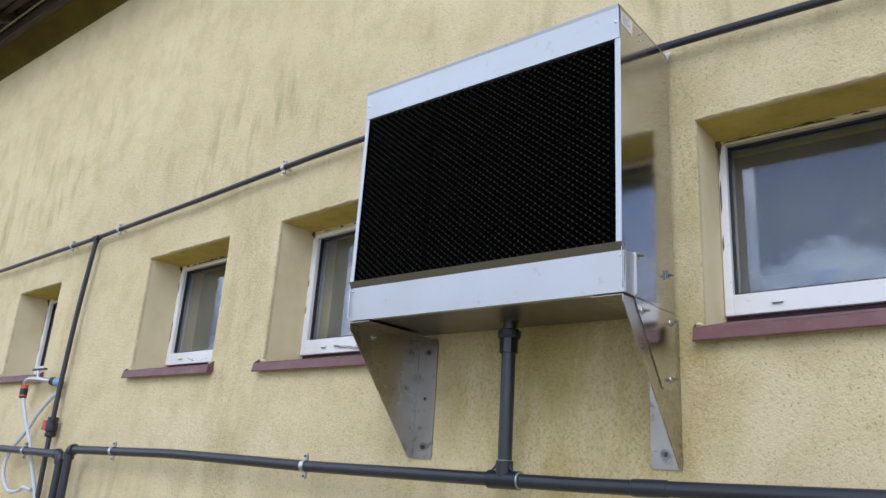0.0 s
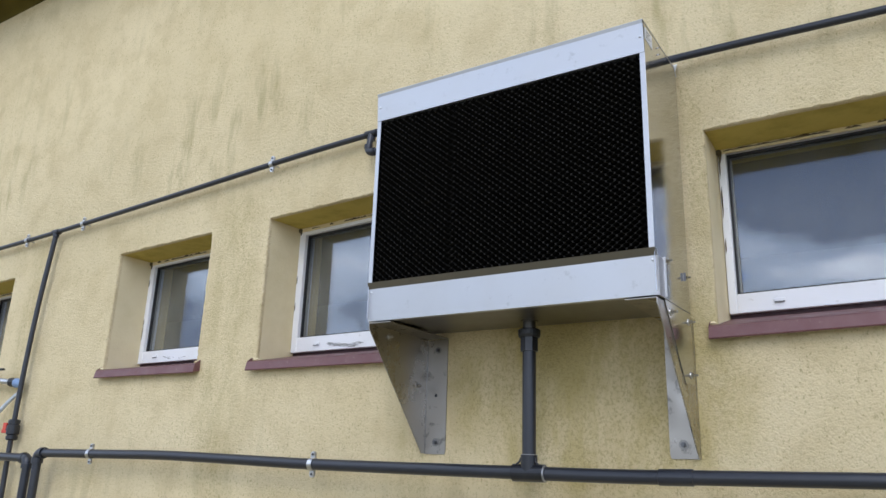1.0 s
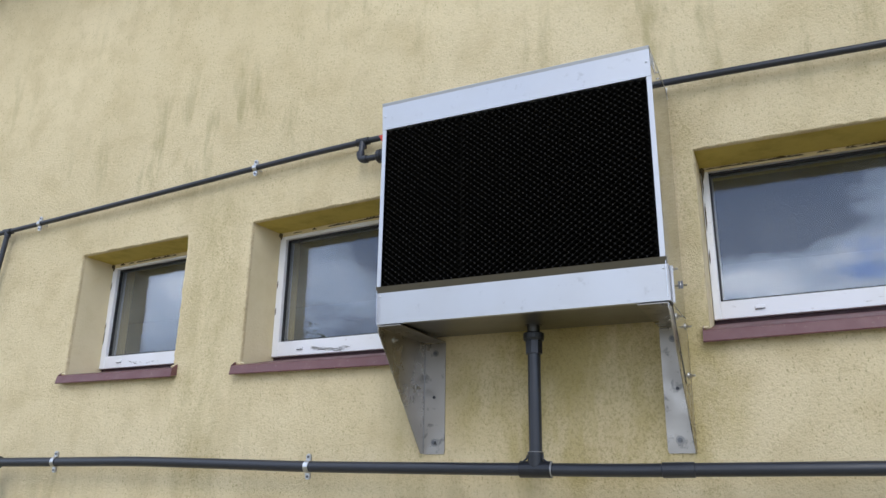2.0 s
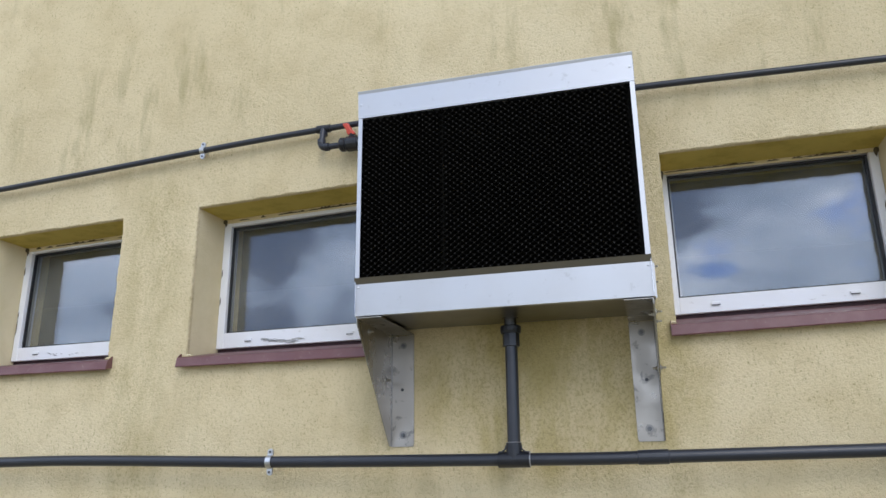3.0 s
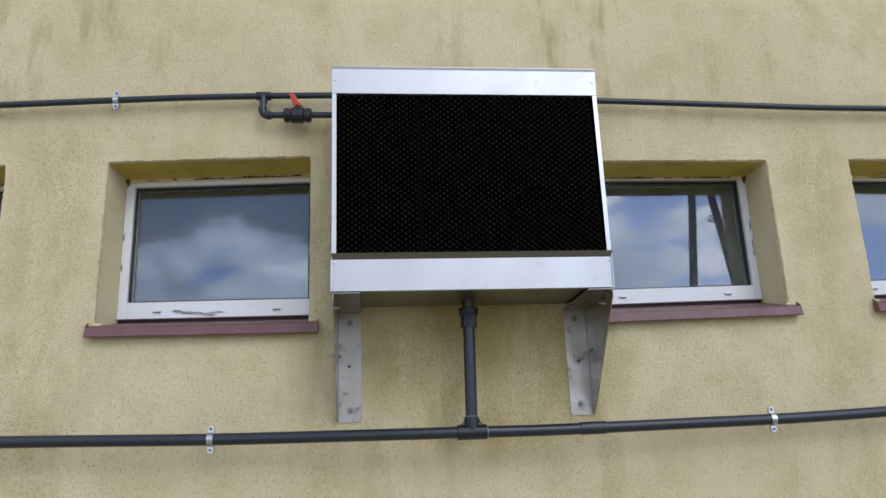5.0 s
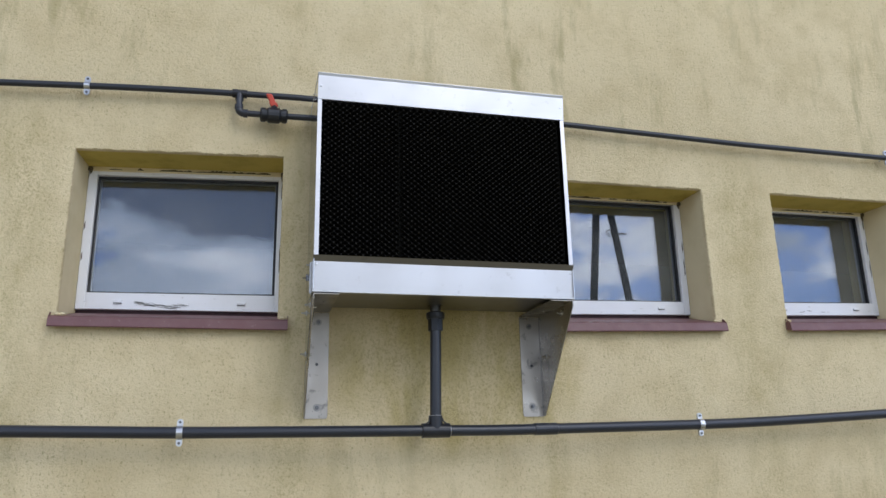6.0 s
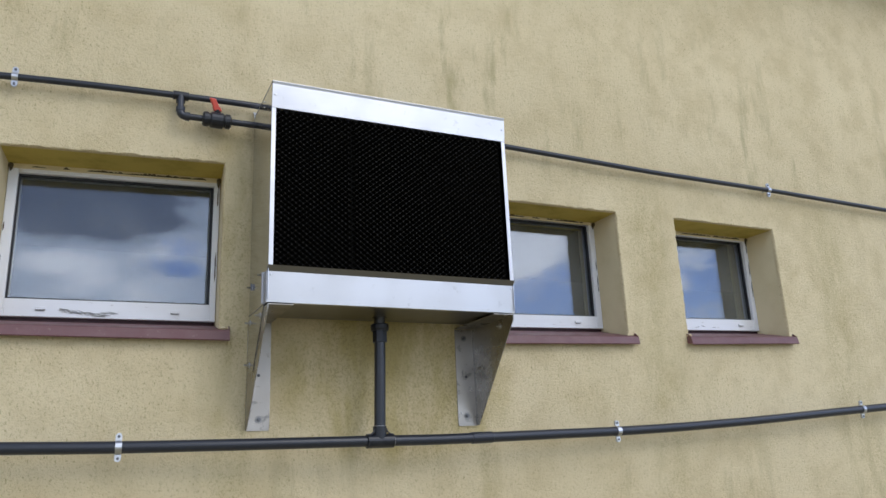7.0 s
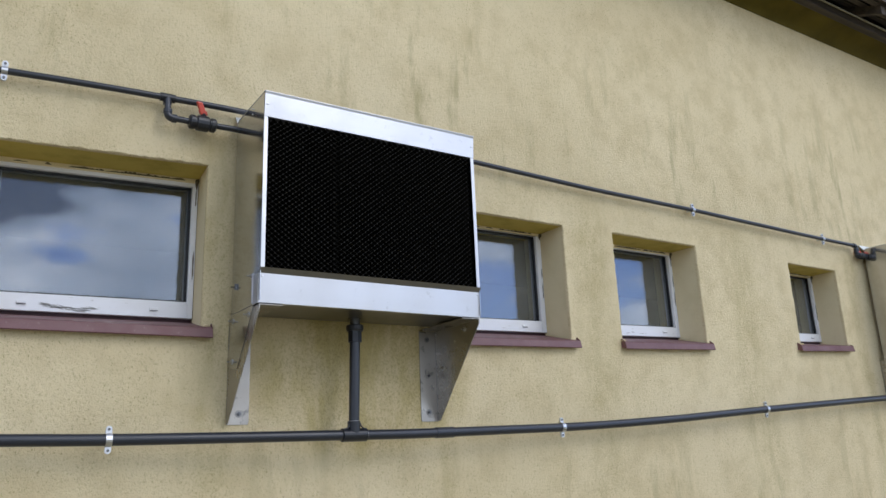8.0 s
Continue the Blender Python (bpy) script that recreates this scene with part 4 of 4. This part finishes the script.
def drain_pipe():
    far, near = lower_y(-4.0), lower_y(-1.296)
    p = thing("drain_pipe", "dark grey plastic drain pipe along the wall", "pipe")
    bm = bmesh.new()
    tube(bm, line(-4.09, 6.0, lower_y, lower_z), LOW_R, 20)
    part("run", bm, PVC, p)
    bm = bmesh.new()
    elbow(bm, (-4.098, far, lower_z(-4.09)), (1, 0, 0), (0, 0, -1), LOW_R, 0.034)
    part("elbow", bm, PVC, p)
    bm = bmesh.new()
    rod(bm, (-4.098, far, 1.58), (-4.09, far, 0.0), LOW_R, 20)
    part("down_pipe", bm, PVC, p)
    # tee under the cooler
    z = lower_z(-1.291)
    bm = bmesh.new()
    lathe(bm, (-1.350, near, z), (1, 0, 0), [(0, LOW_R * 1.04), (0, LOW_R * 1.28), (0.108, LOW_R * 1.28), (0.108, LOW_R * 1.04)], 24)
    lathe(bm, (-1.296, near, z), (0, 0, 1), [(0, LOW_R * 1.26), (0.055, LOW_R * 1.26), (0.055, LOW_R * 1.04)], 24)
    part("tee", bm, FITTING, p)
    bm = bmesh.new()
    for x in (-1.242,):
        lathe(bm, (x, near, z), (1, 0, 0), [(0, LOW_R * 1.02), (0, LOW_R * 1.2), (0.003, LOW_R * 1.1), (0.003, LOW_R)], 24)
    part("glue_line", bm, SPACER, p)
    bm = bmesh.new()
    lathe(bm, (-1.296, near, z + 0.055), (0, 0, 1), [(0, LOW_R * 1.06), (0, LOW_R * 1.22), (0.0025, LOW_R * 1.12), (0.0025, LOW_R)], 24)
    part("glue_line", bm, SPACER, p)
    # moulded shoulders of the tee
    for d in (-1, 1):
        bm = bmesh.new()
        tube(bm, [(-1.296 + d * LOW_R * 1.22, near - 0.006, z + 0.046), (-1.296 + d * LOW_R * 1.32, near - 0.012, z + 0.034), (-1.296 + d * (LOW_R * 1.32 + 0.012), near - 0.012, z + LOW_R * 1.16), (-1.296 + d * 0.052, near - 0.010, z + LOW_R * 1.12)], 0.0032, 8)
        part("shoulder", bm, PVC, p)
    bm = bmesh.new()
    rod(bm, (-1.296, near, z), (-1.291, 1.881, 1.975), LOW_R * 1.04, 22)
    part("riser", bm, PVC, p)
    bm = bmesh.new()
    lathe(bm, (-1.291, 1.881, 1.957), (0, 0, 1), [(0, LOW_R), (0, LOW_R * 1.42), (0.046, LOW_R * 1.42)], 8)
    lathe(bm, (-1.291, 1.881, 2.003), (0, 0, 1), [(0, LOW_R * 1.2), (0, LOW_R * 1.62), (0.010, LOW_R * 1.74), (0.024, LOW_R * 1.74), (0.028, LOW_R * 1.5), (0.028, LOW_R * 1.15)], 20)
    part("adapter", bm, FITTING, p, "charcoal threaded adapter")
    # sleeve joint
    bm = bmesh.new()
    za, zb = lower_z(-0.89), lower_z(-0.79)
    lathe(bm, (-0.89, lower_y(-0.89), za), (0.10, lower_y(-0.79) - lower_y(-0.89), zb - za), [(0, LOW_R), (0.002, LOW_R * 1.12), (0.098, LOW_R * 1.12), (0.10, LOW_R)], 24)
    part("sleeve", bm, PVC, p)
    return p


drain_pipe()
p = thing("drain_pipe", "dark grey plastic drain pipe turning down the wall", "pipe")
bm = bmesh.new()
tube(bm, line(-9.0, -4.19, lower_y(-4.2), lambda x: 1.566 + 0.016 * (-4.19 - x)), LOW_R, 20)
part("run", bm, PVC, p)
bm = bmesh.new()
elbow(bm, (-4.184, lower_y(-4.2), 1.566), (-1, 0, 0), (0, 0, -1), LOW_R, 0.034)
part("elbow", bm, PVC, p)
part("down_pipe", rod(bmesh.new(), (-4.184, lower_y(-4.2), 1.55), (-4.19, lower_y(-4.2), 0.0), LOW_R, 20), PVC, p)
for x in (-3.655, -2.232, -0.121, 1.55):
    clamp(x, lower_y(x), lower_z(x), LOW_R)
clamp(-4.62, lower_y(-4.2), 1.573, LOW_R)

# ---- tap and hose ----
TY = 1.975
tap = thing("garden_tap", "chromed garden tap with blue inlet and hose connector", "tap")
part("inlet", lathe(bmesh.new(), (-4.485, TY + 0.02, 1.965), (-1, -0.1, 0.1), [(0, 0.012), (0.012, 0.020), (0.05, 0.027), (0.055, 0.027)], 18), BLUE, tap, "blue plastic inlet cone")
part("nut", lathe(bmesh.new(), (-4.540, TY + 0.014, 1.971), (-1, -0.1, 0.1), [(0, 0.024), (0.045, 0.026), (0.045, 0.018)], 8), BLACK, tap, "black union nut")
part("body", tube(bmesh.new(), smooth([(-4.580, TY + 0.01, 1.976), (-4.685, TY, 1.985), (-4.785, TY - 0.01, 1.992), (-4.845, TY - 0.02, 1.985), (-4.870, TY - 0.02, 1.955)], 5), [0.016] * 21, 14), ZINC, tap, "chromed tap body")
part("spindle", rod(bmesh.new(), (-4.745, TY - 0.008, 1.99), (-4.750, TY - 0.012, 2.045), 0.009, 12), ZINC, tap)
part("handle", box(bmesh.new(), -4.815, -4.645, TY - 0.022, TY - 0.004, 2.042, 2.054, 0.004), BLACK, tap, "black lever handle")
part("standoff", rod(bmesh.new(), (-4.510, TY + 0.018, 1.966), (-4.476, UP_Y, 1.966), 0.011, 12), ZINC, tap)
part("connector", lathe(bmesh.new(), (-4.871, TY - 0.02, 1.962), (0.06, 0, -1), [(0, 0.017), (0, 0.021), (0.028, 0.021)], 14), RED, tap, "orange-red quick connector")
part("connector_sleeve", lathe(bmesh.new(), (-4.869, TY - 0.02, 1.934), (0.06, 0, -1), [(0, 0.022), (0.050, 0.022), (0.058, 0.016)], 14), BLACK, tap)
part("connector_ring", lathe(bmesh.new(), (-4.867, TY - 0.02, 1.896), (0.06, 0, -1), [(0, 0.0226), (0.008, 0.0226)], 14), RED, tap)
hose = thing("garden_hose", "milky white garden hose hanging from the tap in a loop", "hose")
run = smooth([(-4.865, TY - 0.02, 1.885), (-4.800, TY - 0.01, 1.75), (-4.725, TY, 1.63), (-4.645, TY, 1.50), (-4.545, TY, 1.36), (-4.475, TY, 1.22), (-4.445, TY + 0.02, 0.9), (-4.585, TY - 0.02, 0.30), (-4.985, TY - 0.2, 0.03)], 8)
run = [p + Vector((0.045 * min(1.0, max(0.0, (1.9 - p.z) / 0.4)), 0, 0)) for p in run]
part("hose_run", tube(bmesh.new(), run, 0.0105, 12), HOSE, hose)
loop = smooth([(-4.500, TY + 0.03, 1.925), (-4.585, TY + 0.02, 1.875), (-4.705, TY + 0.01, 1.79), (-4.815, TY, 1.68), (-4.915, TY - 0.02, 1.565), (-4.930, TY - 0.03, 1.47), (-4.885, TY - 0.03, 1.395), (-4.795, TY - 0.03, 1.345), (-4.705, TY - 0.02, 1.352), (-4.625, TY - 0.03, 1.375), (-4.545, TY - 0.02, 1.365)], 8)
loop = [p + Vector((0.045 * min(1.0, max(0.0, (1.9 - p.z) / 0.2)), 0, 0)) for p in loop]
part("hose_loop", tube(bmesh.new(), loop, 0.0105, 12), HOSE, hose)

# ---- behind the viewer: what the panes mirror ----
def pole(foot, top, r, arm):
    p = thing("utility_pole", "dark tarred wooden utility pole with small ironwork", "utility pole", "utility poles")
    a, b = Vector(foot), Vector(top)
    part("shaft", rod(bmesh.new(), a, b, r * 1.1, 16, r * 0.9), GREASE, p)
    if arm:
        c = a.lerp(b, arm)
        bm = bmesh.new()
        box(bm, c.x - 0.14, c.x + 0.26, c.y - 0.015, c.y + 0.015, c.z - 0.012, c.z + 0.012)
        part("crossarm", bm, GREASE, p)
        ring = [(c.x - 0.12 + 0.07 * math.cos(k * 0.524), c.y, c.z + 0.07 * math.sin(k * 0.524)) for k in range(13)]
        part("hook", tube(bmesh.new(), ring, 0.012, 8), GREASE, p)
    return p


pole((2.66, -4.96, 0), (3.72, -4.96, 10), 0.058, 0)
pole((5.95, -8.06, 0), (4.50, -8.06, 10), 0.075, 0.575)


def tree(x, y, tall, seed):
    rnd = random.Random(seed)
    t = thing("tree", "green deciduous tree across the yard", "tree", "trees across the yard")
    t.location = (x, y, 0)
    bm = bmesh.new()
    spine = smooth([(0, 0, -0.1), (0.1, 0.05, tall * 0.3), (-0.05, 0.1, tall * 0.6), (0.05, 0, tall * 0.95)], 5)
    tube(bm, spine, [0.02 * tall * (1 - 0.92 * i / (len(spine) - 1)) for i in range(len(spine))], 10)
    tips = []
    for k in range(34):
        h = tall * (0.25 + 0.7 * k / 34)
        a = k * 2.4
        reach = tall * 0.30 * (1.05 - (h / tall) ** 1.6) + 0.25
        tip = Vector((math.cos(a) * reach, math.sin(a) * reach, h + reach * 0.55))
        tube(bm, smooth([(0, 0, h), tip * 0.5 + Vector((0, 0, h * 0.5 - 0.05)), tip], 3), [0.02 * tall * 0.16] * 3 + [0.012] * 4, 6)
        tips.append((tip, reach))
    part("trunk", bm, BARK, t)
    bm = bmesh.new()
    for tip, reach in tips:
        for k in range(200):
            c = tip * rnd.uniform(0.62, 1.05) + Vector([rnd.gauss(0, 0.10 * tall * 0.45) for _ in range(3)])
            c.z = max(c.z, tall * 0.2)
            s = rnd.uniform(0.05, 0.11)
            u = Vector([rnd.gauss(0, 1) for _ in range(3)]).normalized()
            w = u.orthogonal().normalized()
            v = [bm.verts.new(c + d) for d in (u * s, w * s * 0.5, u * -s, w * s * -0.5)]
            bm.faces.new(v)
    part("crown", bm, LEAF, t)
    return t


tree(-17.6, -18.6, 6.9, 3)
tree(-25.0, -21.0, 5.2, 5)
